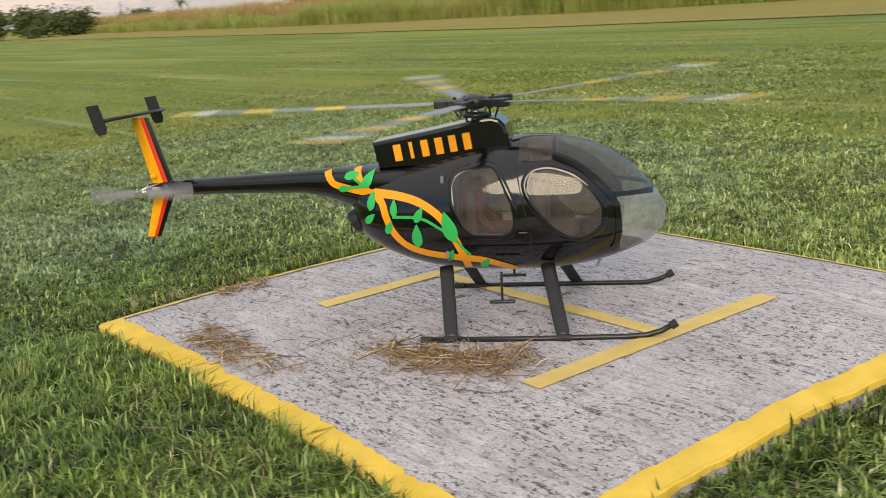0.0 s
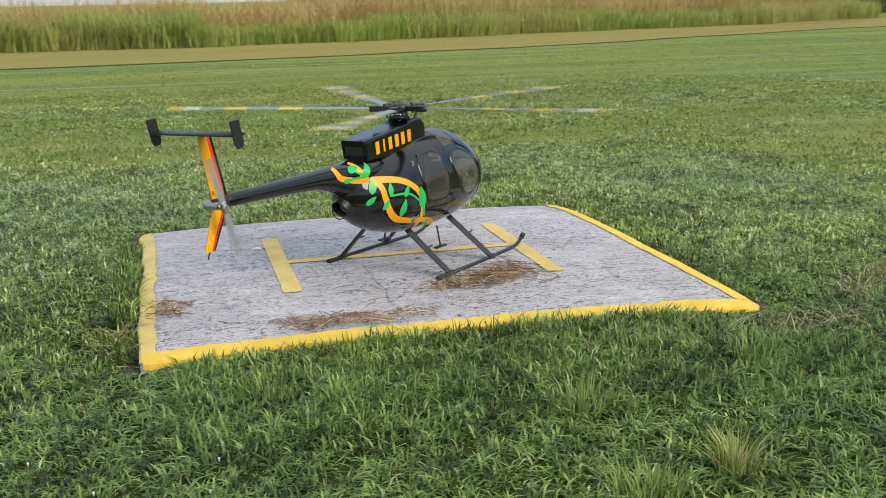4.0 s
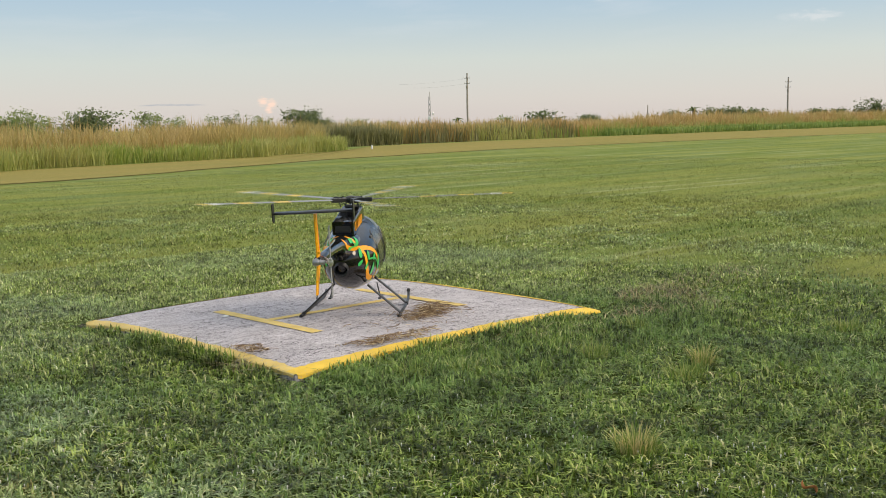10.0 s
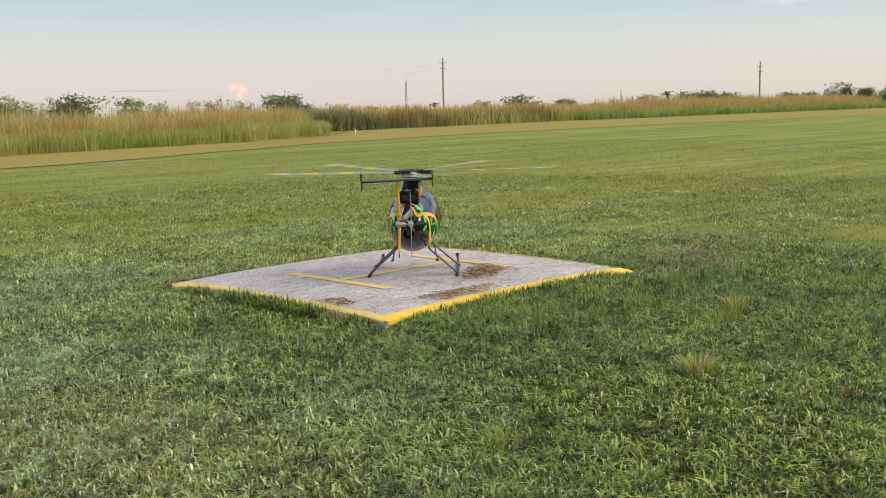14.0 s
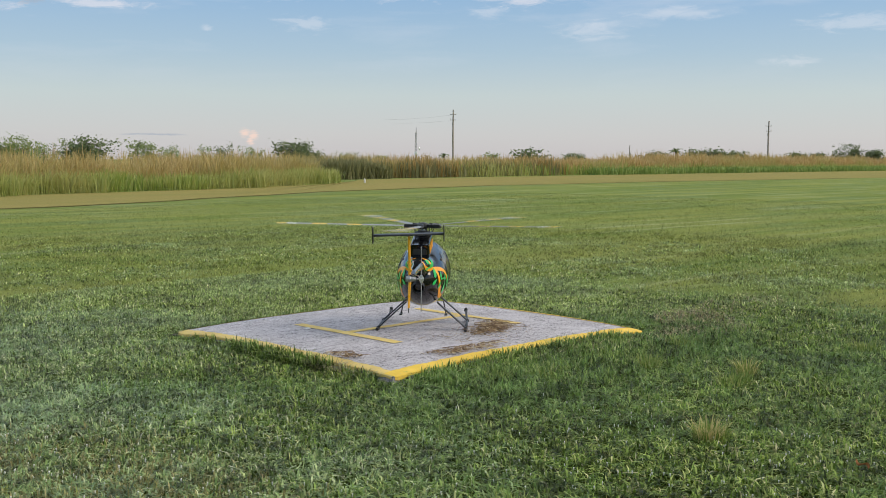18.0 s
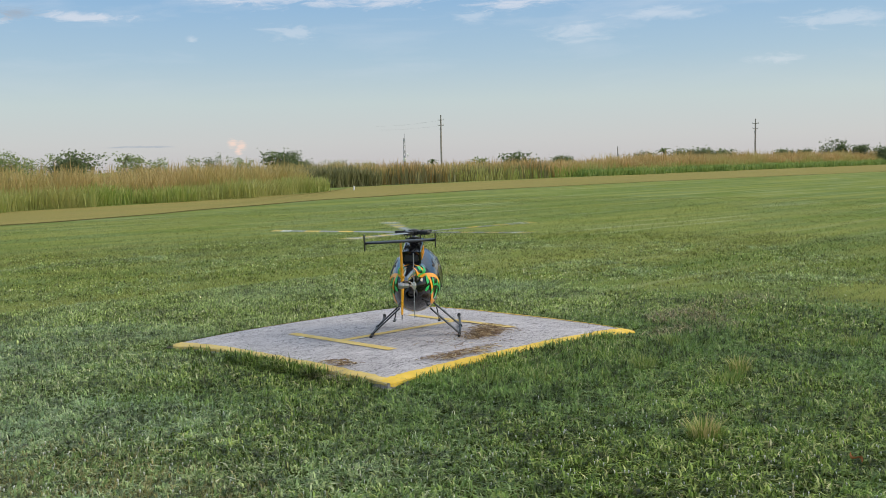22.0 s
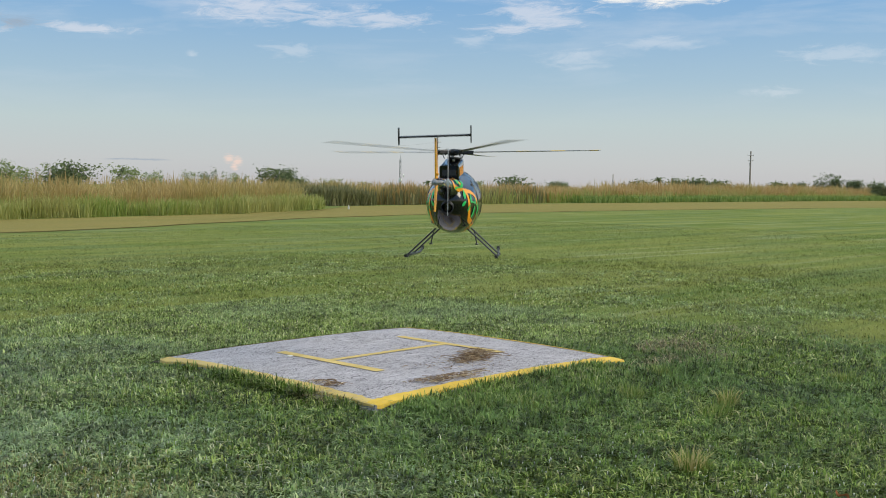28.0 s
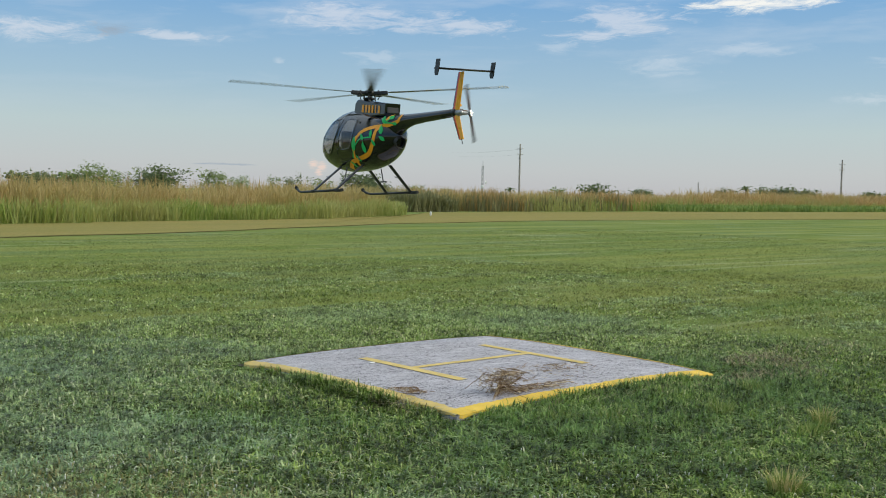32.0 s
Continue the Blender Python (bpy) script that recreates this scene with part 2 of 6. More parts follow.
def ground_material():
    m, tr, b = material("turf", 0.95, 0.0, 0.05)
    v = coords(tr)
    fine = noisy(tr, v, 55.0, 6.0, 0.7)
    tuft = noisy(tr, v, 7.0, 5.0, 0.6)
    slow = noisy(tr, v, 0.33, 5.0, 0.55)
    rows = noisy(tr, stretched(tr, v, 0.055, 0.75, 1, radians(-14)), 1.0, 4.0)
    c = ramp(tr, fine, [(0.25, (0.092, 0.132, 0.030)), (0.55, (0.172, 0.225, 0.055)), (0.8, (0.26, 0.30, 0.090))])
    c = mixed(tr, calc(tr, "MULTIPLY", ramp(tr, tuft, [(0.35, (0, 0, 0)), (0.7, (1, 1, 1))]), 0.5), c, (0.15, 0.22, 0.05))
    c = mixed(tr, calc(tr, "MULTIPLY", ramp(tr, slow, [(0.45, (0, 0, 0)), (0.65, (1, 1, 1))]), 0.5), c, (0.19, 0.245, 0.115))
    c = mixed(tr, calc(tr, "MULTIPLY", ramp(tr, rows, [(0.42, (0, 0, 0)), (0.60, (1, 1, 1))]), 0.55), c, (0.31, 0.315, 0.085))
    thin = noisy(tr, stretched(tr, v, 0.10, 1.9, 1, radians(-16)), 1.0, 5.0)
    c = mixed(tr, calc(tr, "MULTIPLY", ramp(tr, thin, [(0.57, (0, 0, 0)), (0.66, (1, 1, 1))]), 0.5), c, (0.37, 0.40, 0.22))
    dark = noisy(tr, stretched(tr, v, 0.07, 1.3, 1, radians(-13)), 1.0, 5.0)
    c = mixed(tr, calc(tr, "MULTIPLY", ramp(tr, dark, [(0.57, (0, 0, 0)), (0.66, (1, 1, 1))]), 0.6), c, (0.11, 0.17, 0.045))
    # thatch under the blades round the pad, its colour darkened for shade between them
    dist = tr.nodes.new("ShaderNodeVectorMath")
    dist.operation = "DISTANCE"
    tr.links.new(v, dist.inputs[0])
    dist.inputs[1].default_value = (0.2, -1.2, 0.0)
    shaded_thatch = ramp(tr, fine, [(0.3, (0.026, 0.040, 0.008)), (0.7, (0.090, 0.122, 0.026))])
    c = mixed(tr, ramp(tr, calc(tr, "DIVIDE", dist.outputs["Value"], 20.0), [(0.13, (0, 0, 0)), (0.30, (1, 1, 1))]), shaded_thatch, c)
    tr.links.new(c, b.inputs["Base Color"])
    bumped(tr, b, calc(tr, "ADD", fine, calc(tr, "MULTIPLY", tuft, 1.5)), 0.8, 0.03)
    return m


def concrete_material():
    m, tr, b = material("weathered_concrete", 0.88, 0.0, 0.3)
    v = coords(tr)
    grain = noisy(tr, v, 120.0, 5.0, 0.7)
    blot = noisy(tr, v, 2.2, 6.0, 0.6)
    broom = noisy(tr, stretched(tr, v, 5.0, 44.0, 3, radians(3)), 1.0, 6.0, 0.7)
    c = ramp(tr, grain, [(0.28, (0.30, 0.285, 0.305)), (0.72, (0.74, 0.70, 0.73))])
    c = mixed(tr, calc(tr, "MULTIPLY", ramp(tr, blot, [(0.4, (0, 0, 0)), (0.66, (1, 1, 1))]), 0.48), c, (0.36, 0.335, 0.345))
    c = mixed(tr, calc(tr, "MULTIPLY", ramp(tr, broom, [(0.50, (0, 0, 0)), (0.62, (1, 1, 1))]), 0.55), c, (0.25, 0.23, 0.245))
    pit = mixed(tr, 1.0, ramp(tr, noisy(tr, stretched(tr, v, 46.0, 84.0, 40, radians(6)), 1.0, 4.0, 0.68, 0.5), [(0.555, (0, 0, 0)), (0.615, (1, 1, 1))]), ramp(tr, noisy(tr, stretched(tr, v, 20.0, 52.0, 18, radians(4)), 1.0, 5.0, 0.70, 0.8), [(0.60, (0, 0, 0)), (0.66, (1, 1, 1))]), "ADD")
    worn = ramp(tr, noisy(tr, stretched(tr, v, 1.6, 2.6, 1, radians(20)), 1.0, 5.0, 0.6, 0.5), [(0.34, (0.28,) * 3), (0.52, (1, 1, 1))])
    big = ramp(tr, noisy(tr, stretched(tr, v, 12.0, 24.0, 12, radians(-5)), 1.0, 5.0, 0.72, 1.0), [(0.60, (0, 0, 0)), (0.65, (1, 1, 1))])
    pit = mixed(tr, 1.0, mixed(tr, 1.0, pit, worn, "MULTIPLY"), big, "ADD")
    c = mixed(tr, calc(tr, "MINIMUM", calc(tr, "MULTIPLY", pit, 0.9), 0.92), c, (0.060, 0.055, 0.058))
    pale = ramp(tr, noisy(tr, stretched(tr, v, 3.0, 7.0, 3, radians(8)), 1.0, 6.0, 0.7, 0.4), [(0.56, (0, 0, 0)), (0.68, (1, 1, 1))])
    c = mixed(tr, calc(tr, "MULTIPLY", pale, 0.5), c, (0.78, 0.75, 0.77))
    # two hair cracks that meet in the slab
    wv = calc(tr, "SUBTRACT", noisy(tr, v, 4.0, 6.0, 0.65), 0.5)
    sep = tr.nodes.new("ShaderNodeSeparateXYZ")
    tr.links.new(v, sep.inputs[0])
    for across, along, at, sway, end, dark in (("X", "Y", 1.085, 0.16, 1.08, 0.8), ("Y", "X", 0.935, 0.12, 1.06, 0.6)):
        off = calc(tr, "ADD", calc(tr, "SUBTRACT", sep.outputs[across], at), calc(tr, "MULTIPLY", wv, sway))
        crack = ramp(tr, calc(tr, "ABSOLUTE", off), [(0.0, (1, 1, 1)), (0.0055, (0, 0, 0))])
        crack = calc(tr, "MULTIPLY", crack, calc(tr, "LESS_THAN", sep.outputs[along], end))
        c = mixed(tr, calc(tr, "MULTIPLY", crack, dark), c, (0.10, 0.09, 0.08))
    tr.links.new(c, b.inputs["Base Color"])
    bumped(tr, b, calc(tr, "SUBTRACT", calc(tr, "ADD", grain, broom), pit), 0.6, 0.006)
    return m


def paint_material(name="worn_yellow_paint", tones=((0.66, 0.44, 0.055), (0.80, 0.55, 0.09)), worn=0.60):
    m, tr, b = material(name, 0.75, 0.0, 0.3)
    v = coords(tr)
    c = ramp(tr, noisy(tr, v, 9.0, 5.0), [(0.3, tones[0]), (0.7, tones[1])])
    wear = ramp(tr, noisy(tr, v, 42.0, 6.0, 0.7), [(worn, (0, 0, 0)), (worn + 0.10, (1, 1, 1))])
    c = mixed(tr, calc(tr, "MULTIPLY", wear, 0.7), c, (0.50, 0.43, 0.30))
    dirt = ramp(tr, noisy(tr, v, 3.0, 4.0), [(0.5, (0, 0, 0)), (0.8, (1, 1, 1))])
    c = mixed(tr, calc(tr, "MULTIPLY", dirt, 0.4), c, (0.42, 0.31, 0.10))
    tr.links.new(c, b.inputs["Base Color"])
    bumped(tr, b, noisy(tr, v, 110.0, 4.0), 0.4, 0.004)
    return m


def strip_material():
    m, tr, b = material("dry_mown_grass", 0.95, 0.0, 0.03)
    v = coords(tr)
    c = ramp(tr, noisy(tr, v, 14.0, 6.0, 0.7), [(0.25, (0.17, 0.145, 0.048)), (0.55, (0.31, 0.26, 0.090)), (0.8, (0.43, 0.355, 0.14))])
    c = mixed(tr, calc(tr, "MULTIPLY", ramp(tr, noisy(tr, stretched(tr, v, 0.06, 0.5, 1, radians(-14)), 1.0, 4.0), [(0.42, (0, 0, 0)), (0.60, (1, 1, 1))]), 0.4), c, (0.22, 0.22, 0.068))
    tr.links.new(c, b.inputs["Base Color"])
    bumped(tr, b, noisy(tr, v, 30.0, 6.0), 0.8, 0.03)
    return m


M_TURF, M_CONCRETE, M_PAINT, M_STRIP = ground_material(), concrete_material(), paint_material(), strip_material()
M_SOIL = plain("dark_soil", (0.055, 0.045, 0.030), 0.95, vary=0.5, scale=40, bump=0.8)
M_GRASS = leafy("grass_blade", [(0.0, (0.036, 0.067, 0.011)), (0.3, (0.098, 0.166, 0.025)), (0.6, (0.210, 0.298, 0.053)), (0.85, (0.357, 0.430, 0.116)), (0.96, (0.462, 0.473, 0.189)), (1.0, (0.651, 0.578, 0.347))], rough=0.48, patch=(0.160, 0.255, 0.085), patch_scale=0.55, mottle=0.74, shine=0.28)
M_DEWY = leafy("dewy_grass_blade", [(0.0, (0.071, 0.120, 0.029)), (0.3, (0.161, 0.247, 0.071)), (0.6, (0.296, 0.388, 0.135)), (0.85, (0.459, 0.520, 0.235)), (0.96, (0.581, 0.602, 0.347)), (1.0, (0.734, 0.704, 0.510))], rough=0.42, patch=(0.290, 0.390, 0.225), patch_scale=0.8, mottle=0.70, shine=0.4)
M_MID = leafy("bright_grass_blade", [(0.0, (0.085, 0.133, 0.025)), (0.3, (0.185, 0.267, 0.055)), (0.6, (0.339, 0.429, 0.110)), (0.85, (0.498, 0.562, 0.212)), (0.96, (0.604, 0.615, 0.318)), (1.0, (0.742, 0.678, 0.445))], rough=0.46, patch=(0.325, 0.410, 0.205), patch_scale=0.5, mottle=0.70, shine=0.32)
M_TURF_BLADE = leafy("mown_turf_blade", [(0.0, (0.096, 0.142, 0.028)), (0.35, (0.194, 0.254, 0.054)), (0.75, (0.310, 0.366, 0.090)), (1.0, (0.47, 0.465, 0.20))], rough=0.55, patch=(0.270, 0.320, 0.135), patch_scale=0.25, mottle=0.55, shine=0.2,
                     rows=((0.055, 0.75, -14, 0.46, 0.62, 0.5, (0.33, 0.33, 0.095)), (0.10, 1.9, -16, 0.57, 0.66, 0.45, (0.44, 0.46, 0.25)), (0.07, 1.3, -13, 0.58, 0.68, 0.5, (0.125, 0.18, 0.052))))
M_TUSSOCK = leafy("tussock_blade", [(0.0, (0.12, 0.20, 0.04)), (0.5, (0.25, 0.33, 0.08)), (1.0, (0.46, 0.46, 0.18))])
M_TANTUFT = leafy("tan_tipped_tussock_blade", [(0.0, (0.15, 0.23, 0.045)), (0.5, (0.30, 0.37, 0.09)), (1.0, (0.56, 0.52, 0.24))], tips=((0.62, 0.52, 0.24), 0.22))
M_FLOWER = plain("white_clover_flower", (0.74, 0.72, 0.66), 0.8, vary=0.15)
M_RUT = plain("dark_worn_turf", (0.125, 0.115, 0.046), 0.95, vary=0.4, scale=6, spec=0.0)
M_PALE = leafy("dry_pale_blade", [(0.0, (0.14, 0.15, 0.05)), (0.5, (0.29, 0.27, 0.10)), (1.0, (0.50, 0.44, 0.22))], mottle=0.4)
M_DRY = leafy("dead_grass", [(0.0, (0.11, 0.092, 0.042)), (0.6, (0.27, 0.225, 0.105)), (1.0, (0.56, 0.48, 0.27))], through=0.15)
M_STRAW = leafy("straw", [(0.0, (0.14, 0.080, 0.042)), (0.5, (0.29, 0.185, 0.10)), (0.8, (0.50, 0.37, 0.21)), (1.0, (0.82, 0.69, 0.45))], through=0.1)
M_REED = leafy("green_reed", [(0.0, (0.20, 0.29, 0.06)), (0.5, (0.34, 0.43, 0.10)), (1.0, (0.52, 0.52, 0.19))], patch=(0.47, 0.44, 0.17), patch_scale=0.12, through=0.4)
M_BROWN = leafy("seeding_grass", [(0.0, (0.36, 0.245, 0.095)), (0.6, (0.56, 0.385, 0.16)), (1.0, (0.70, 0.51, 0.25))], patch=(0.46, 0.42, 0.15), patch_scale=0.12, through=0.4)
# dark reed tones; on the bank beyond the strip they carry its shade
M_DARKREED = leafy("dark_reed", [(0.0, (0.15, 0.16, 0.075)), (0.6, (0.235, 0.24, 0.11)), (1.0, (0.36, 0.34, 0.16))], patch=(0.25, 0.24, 0.12), patch_scale=0.1, through=0.35)
M_LOWGREEN = leafy("low_green_growth", [(0.0, (0.16, 0.25, 0.06)), (0.6, (0.25, 0.35, 0.09)), (1.0, (0.36, 0.43, 0.14))], through=0.4)
M_LEAF = leafy("tree_leaf", [(0.0, (0.085, 0.115, 0.050)), (0.6, (0.140, 0.180, 0.075)), (1.0, (0.22, 0.26, 0.11))], shine=0.1)
M_PALELEAF = leafy("pale_tree_leaf", [(0.0, (0.13, 0.18, 0.060)), (0.6, (0.21, 0.27, 0.09)), (1.0, (0.32, 0.37, 0.14))], shine=0.1)
M_BARK = plain("bark", (0.13, 0.11, 0.09), 0.9, vary=0.4, scale=8, bump=0.7)
M_POLE = plain("weathered_pole_wood", (0.30, 0.265, 0.235), 0.85, vary=0.35, scale=6, bump=0.5)
M_STEEL = plain("galvanised_steel", (0.38, 0.38, 0.39), 0.45, 0.8, vary=0.15)
M_WHITE = plain("white_plastic", (0.75, 0.75, 0.73), 0.5, vary=0.1)
M_BLACK = plain("gloss_black_paint", (0.004, 0.004, 0.005), 0.09, vary=0.2, scale=12, spec=0.5, coat=0.28)
M_MATT = plain("satin_black", (0.014, 0.014, 0.015), 0.38, vary=0.25, scale=60, bump=0.1)
M_RUBBER = plain("black_rubber", (0.022, 0.022, 0.022), 0.7, vary=0.2)
M_ORANGE = plain("orange_vinyl", (0.95, 0.37, 0.010), 0.35, vary=0.06)
M_GREEN = plain("green_vinyl", (0.020, 0.48, 0.11), 0.35, vary=0.06)
M_YELLOW = plain("yellow_orange_paint", (0.90, 0.40, 0.010), 0.3, vary=0.06)
M_RED = plain("red_paint", (0.72, 0.035, 0.012), 0.3, vary=0.06)
M_METAL = plain("bare_aluminium", (0.62, 0.61, 0.60), 0.28, 1.0, vary=0.1)
M_BLADE = plain("grey_blade_paint", (0.23, 0.24, 0.26), 0.4, vary=0.08)
M_BLADE_YELLOW = plain("blade_yellow", (0.72, 0.47, 0.04), 0.4, vary=0.06)
M_BLADE_WHITE = plain("blade_white", (0.70, 0.70, 0.70), 0.4, vary=0.06)


def glass_material(name, tint, gloss, haze_mix, film):
    """Clear plastic; a matt pale film stands in for sky reflection and dust haze."""
    m = bpy.data.materials.new(name)
    m.use_nodes = True
    tr = m.node_tree
    tr.nodes.clear()
    out, mx = tr.nodes.new("ShaderNodeOutputMaterial"), tr.nodes.new("ShaderNodeMixShader")
    clear, shine, fr = tr.nodes.new("ShaderNodeBsdfTransparent"), tr.nodes.new("ShaderNodeBsdfGlossy"), tr.nodes.new("ShaderNodeLayerWeight")
    clear.inputs[0].default_value = (*tint, 1)
    haze, hazed = tr.nodes.new("ShaderNodeBsdfDiffuse"), tr.nodes.new("ShaderNodeMixShader")
    haze.inputs[0].default_value = (*film, 1)
    tr.links.new(calc(tr, "MULTIPLY", ramp(tr, noisy(tr, coords(tr), 18.0, 5.0), [(0.3, (0.6,) * 3), (0.7, (1.3,) * 3)]), haze_mix), hazed.inputs[0])
    tr.links.new(clear.outputs[0], hazed.inputs[1])
    tr.links.new(haze.outputs[0], hazed.inputs[2])
    shine.inputs["Roughness"].default_value = 0.03
    edge = calc(tr, "ADD", calc(tr, "MULTIPLY", calc(tr, "POWER", fr.outputs["Facing"], 4.0), gloss), 0.045)
    for a, b in ((edge, mx.inputs[0]), (hazed.outputs[0], mx.inputs[1]), (shine.outputs[0], mx.inputs[2]), (mx.outputs[0], out.inputs[0])):
        tr.links.new(a, b)
    return m


M_GLASS = glass_material("tinted_glass", (0.46, 0.42, 0.41), 0.8, 0.09, (0.48, 0.42, 0.40))
M_CLEAR = glass_material("clear_canopy", (0.52, 0.53, 0.55), 0.8, 0.09, (0.46, 0.50, 0.53))
M_NOSE = glass_material("hazed_nose_plastic", (0.74, 0.76, 0.76), 0.6, 0.27, (0.55, 0.60, 0.60))
M_FADED = paint_material("faded_yellow_paint", ((0.60, 0.44, 0.13), (0.74, 0.55, 0.18)), 0.53)
M_SEAT = plain("grey_seat_fabric", (0.16, 0.15, 0.15), 0.9, vary=0.2, bump=0.3)
M_CABIN = plain("cabin_grey", (0.20, 0.19, 0.185), 0.7, vary=0.15)
M_RUST = plain("rust_brown_leaf", (0.55, 0.20, 0.07), 0.7, vary=0.35)
M_REDPART = plain("red_interior_fabric", (0.35, 0.05, 0.04), 0.7, vary=0.2)


# ---- mesh helpers ----
def mesh_of(name, bm, mats, smooth=False):
    me = bpy.data.meshes.new(name)
    bm.normal_update()
    bm.to_mesh(me)
    bm.free()
    for m in mats if isinstance(mats, (list, tuple)) else (mats,):
        me.materials.append(m)
    if smooth:
        me.polygons.foreach_set("use_smooth", [True] * len(me.polygons))
    return me


def part(name, bm, mats, parent, label="", smooth=False, m=None):
    ob = new(name, mesh_of(name, bm, mats, smooth))
    ob.parent = parent
    if m is not None:
        ob.matrix_basis = m
    if label:
        ob["label"] = label
    return ob


def box(bm, cx, cy, cz, sx, sy, sz, bevel=0.0, m=None):
    r = bmesh.ops.create_cube(bm, size=1.0, matrix=(m or Matrix()) @ Matrix.Translation((cx, cy, cz)) @ Matrix.Diagonal((sx, sy, sz, 1)))
    if bevel:
        es = list({e for v in r["verts"] for e in v.link_edges})
        bmesh.ops.bevel(bm, geom=es, offset=bevel, segments=2, affect="EDGES", profile=0.5)
    return bm


def tube(bm, pts, radii, seg=10, cap=True):
    """A round tube through points, with a radius at each."""
    pts = [Vector(p) for p in pts]
    radii = [radii] * len(pts) if isinstance(radii, (int, float)) else radii
    rings, prev = [], None
    for i, p in enumerate(pts):
        d = (pts[min(i + 1, len(pts) - 1)] - pts[max(i - 1, 0)]).normalized()
        if prev is None:
            prev = d.orthogonal().normalized()
        u = (prev - d * prev.dot(d)).normalized()
        prev = u
        w = d.cross(u)
        rings.append([bm.verts.new(p + (u * math.cos(a) + w * math.sin(a)) * radii[i]) for a in (k * 2 * math.pi / seg for k in range(seg))])
    for a, b in zip(rings, rings[1:]):
        for k in range(seg):
            bm.faces.new((a[k], a[(k + 1) % seg], b[(k + 1) % seg], b[k]))
    if cap:
        bm.faces.new(rings[0][::-1])
        bm.faces.new(rings[-1])
    return bm


def raw_mesh(name, verts, faces, mats, smooth=False):
    me = bpy.data.meshes.new(name)
    me.from_pydata(verts, [], faces)
    for m in mats if isinstance(mats, (list, tuple)) else (mats,):
        me.materials.append(m)
    if smooth:
        me.polygons.foreach_set("use_smooth", [True] * len(me.polygons))
    return me


def blade_mesh(name, x, y, z, h, w, lean, turn, mat, bend=1.0, knee=0.55):
    """Many grass blades in one mesh: a quad and a tip each, bent over by lean."""
    n = len(x)
    cx, sx = np.cos(turn), np.sin(turn)
    if knee == 0:
        v = np.zeros((n, 3, 3), np.float32)
        for k, (hh, ww) in enumerate(((0, 0.5), (0, -0.5), (1.0, 0))):
            v[:, k, 0] = x + cx * w * ww - sx * lean * h * hh
            v[:, k, 1] = y + sx * w * ww + cx * lean * h * hh
            v[:, k, 2] = z + h * hh
        me = bpy.data.meshes.new(name)
        me.vertices.add(3 * n)
        me.vertices.foreach_set("co", v.ravel())
        me.loops.add(3 * n)
        me.loops.foreach_set("vertex_index", np.arange(3 * n, dtype=np.int32))
        me.polygons.add(n)
        me.polygons.foreach_set("loop_start", (np.arange(n) * 3).astype(np.int32))
        me.update(calc_edges=True)
        me.validate()
        me.materials.append(mat)
        return me
    v = np.zeros((n, 5, 3), np.float32)
    for k, (hh, ww, out) in enumerate(((0, 0.42, 0), (0, -0.42, 0), (knee, -0.5, 0.36), (knee, 0.5, 0.36), (1.0, 0, 1.0))):
        o = lean * h * out
        v[:, k, 0] = x + cx * w * ww - sx * o
        v[:, k, 1] = y + sx * w * ww + cx * o
        v[:, k, 2] = z + h * hh * (1 - 0.25 * np.minimum(lean, 1.5) * hh * bend)
    me = bpy.data.meshes.new(name)
    me.vertices.add(5 * n)
    me.vertices.foreach_set("co", v.ravel())
    base = (np.arange(n) * 5)[:, None]
    loops = np.concatenate([base + np.array([[0, 1, 2, 3]]), base + np.array([[3, 2, 4]])], 1).astype(np.int32)
    me.loops.add(7 * n)
    me.loops.foreach_set("vertex_index", loops.ravel())
    me.polygons.add(2 * n)
    start = np.stack([np.arange(n) * 7, np.arange(n) * 7 + 4], 1).astype(np.int32)
    me.polygons.foreach_set("loop_start", start.ravel())
    me.update(calc_edges=True)
    me.validate()
    me.materials.append(mat)
    return me


# ---- the plan, in metres: the pad's corner is the origin ----
GROUND, SX, SY = -0.012, 2.66, 2.45
H_LEFT, H_RIGHT, H_CROSS = (0.640, 0.685, 0.728, 1.85), (1.930, 0.655, 2.015, 1.84), (1.240, 1.310)
INNER = [(-170, 34), (-80, 26), (-38, 21.8), (-21, 20.4), (-14, 20.5), (-6, 21.0), (0.6, 21.6), (4.8, 22.4), (11.5, 24.4), (17.3, 27), (23.8, 29.8), (37.3, 32.7), (54.3, 33.3), (87.3, 31.5), (200, 22)]
OUTER = [(-170, 46), (-80, 34), (-52, 30.5), (-38, 30), (-27, 30), (-20, 31), (-11, 31), (1.2, 29.8), (6.8, 31.6), (11.9, 33.0), (17, 34.4), (23.8, 36.5), (32.5, 40.6), (42, 48.6), (54, 50.7), (72, 53.5), (98, 57.4), (174, 64), (230, 68)]
TUSSOCKS = [(1.5, -0.88, 0.17, 0.12, 150), (1.42, -1.55, 0.20, 0.12, 165), (0.19, -2.1, 0.16, 0.13, 280), (1.75, -1.45, 0.11, 0.14, 180), (2.3, -0.6, 0.17, 0.12, 150), (0.75, -0.62, 0.25, 0.11, 150), (-1.3, -2.1, 0.15, 0.08, 110), (0.45, -0.45, 0.20, 0.11, 120), (3.2, -1.6, 0.25, 0.10, 140), (2.5, -2.3, 0.25, 0.10, 150)]
DEAD = [(3.55, 0.05, 0.42, 0.28, 420), (3.1, -0.4, 0.5, 0.25, 260), (2.2, -0.32, 0.8, 0.15, 200), (-0.08, 0.4, 0.08, 0.3, 90), (4.6, 0.2, 0.8, 0.30, 220), (1.3, -0.2, 0.8, 0.09, 120)]
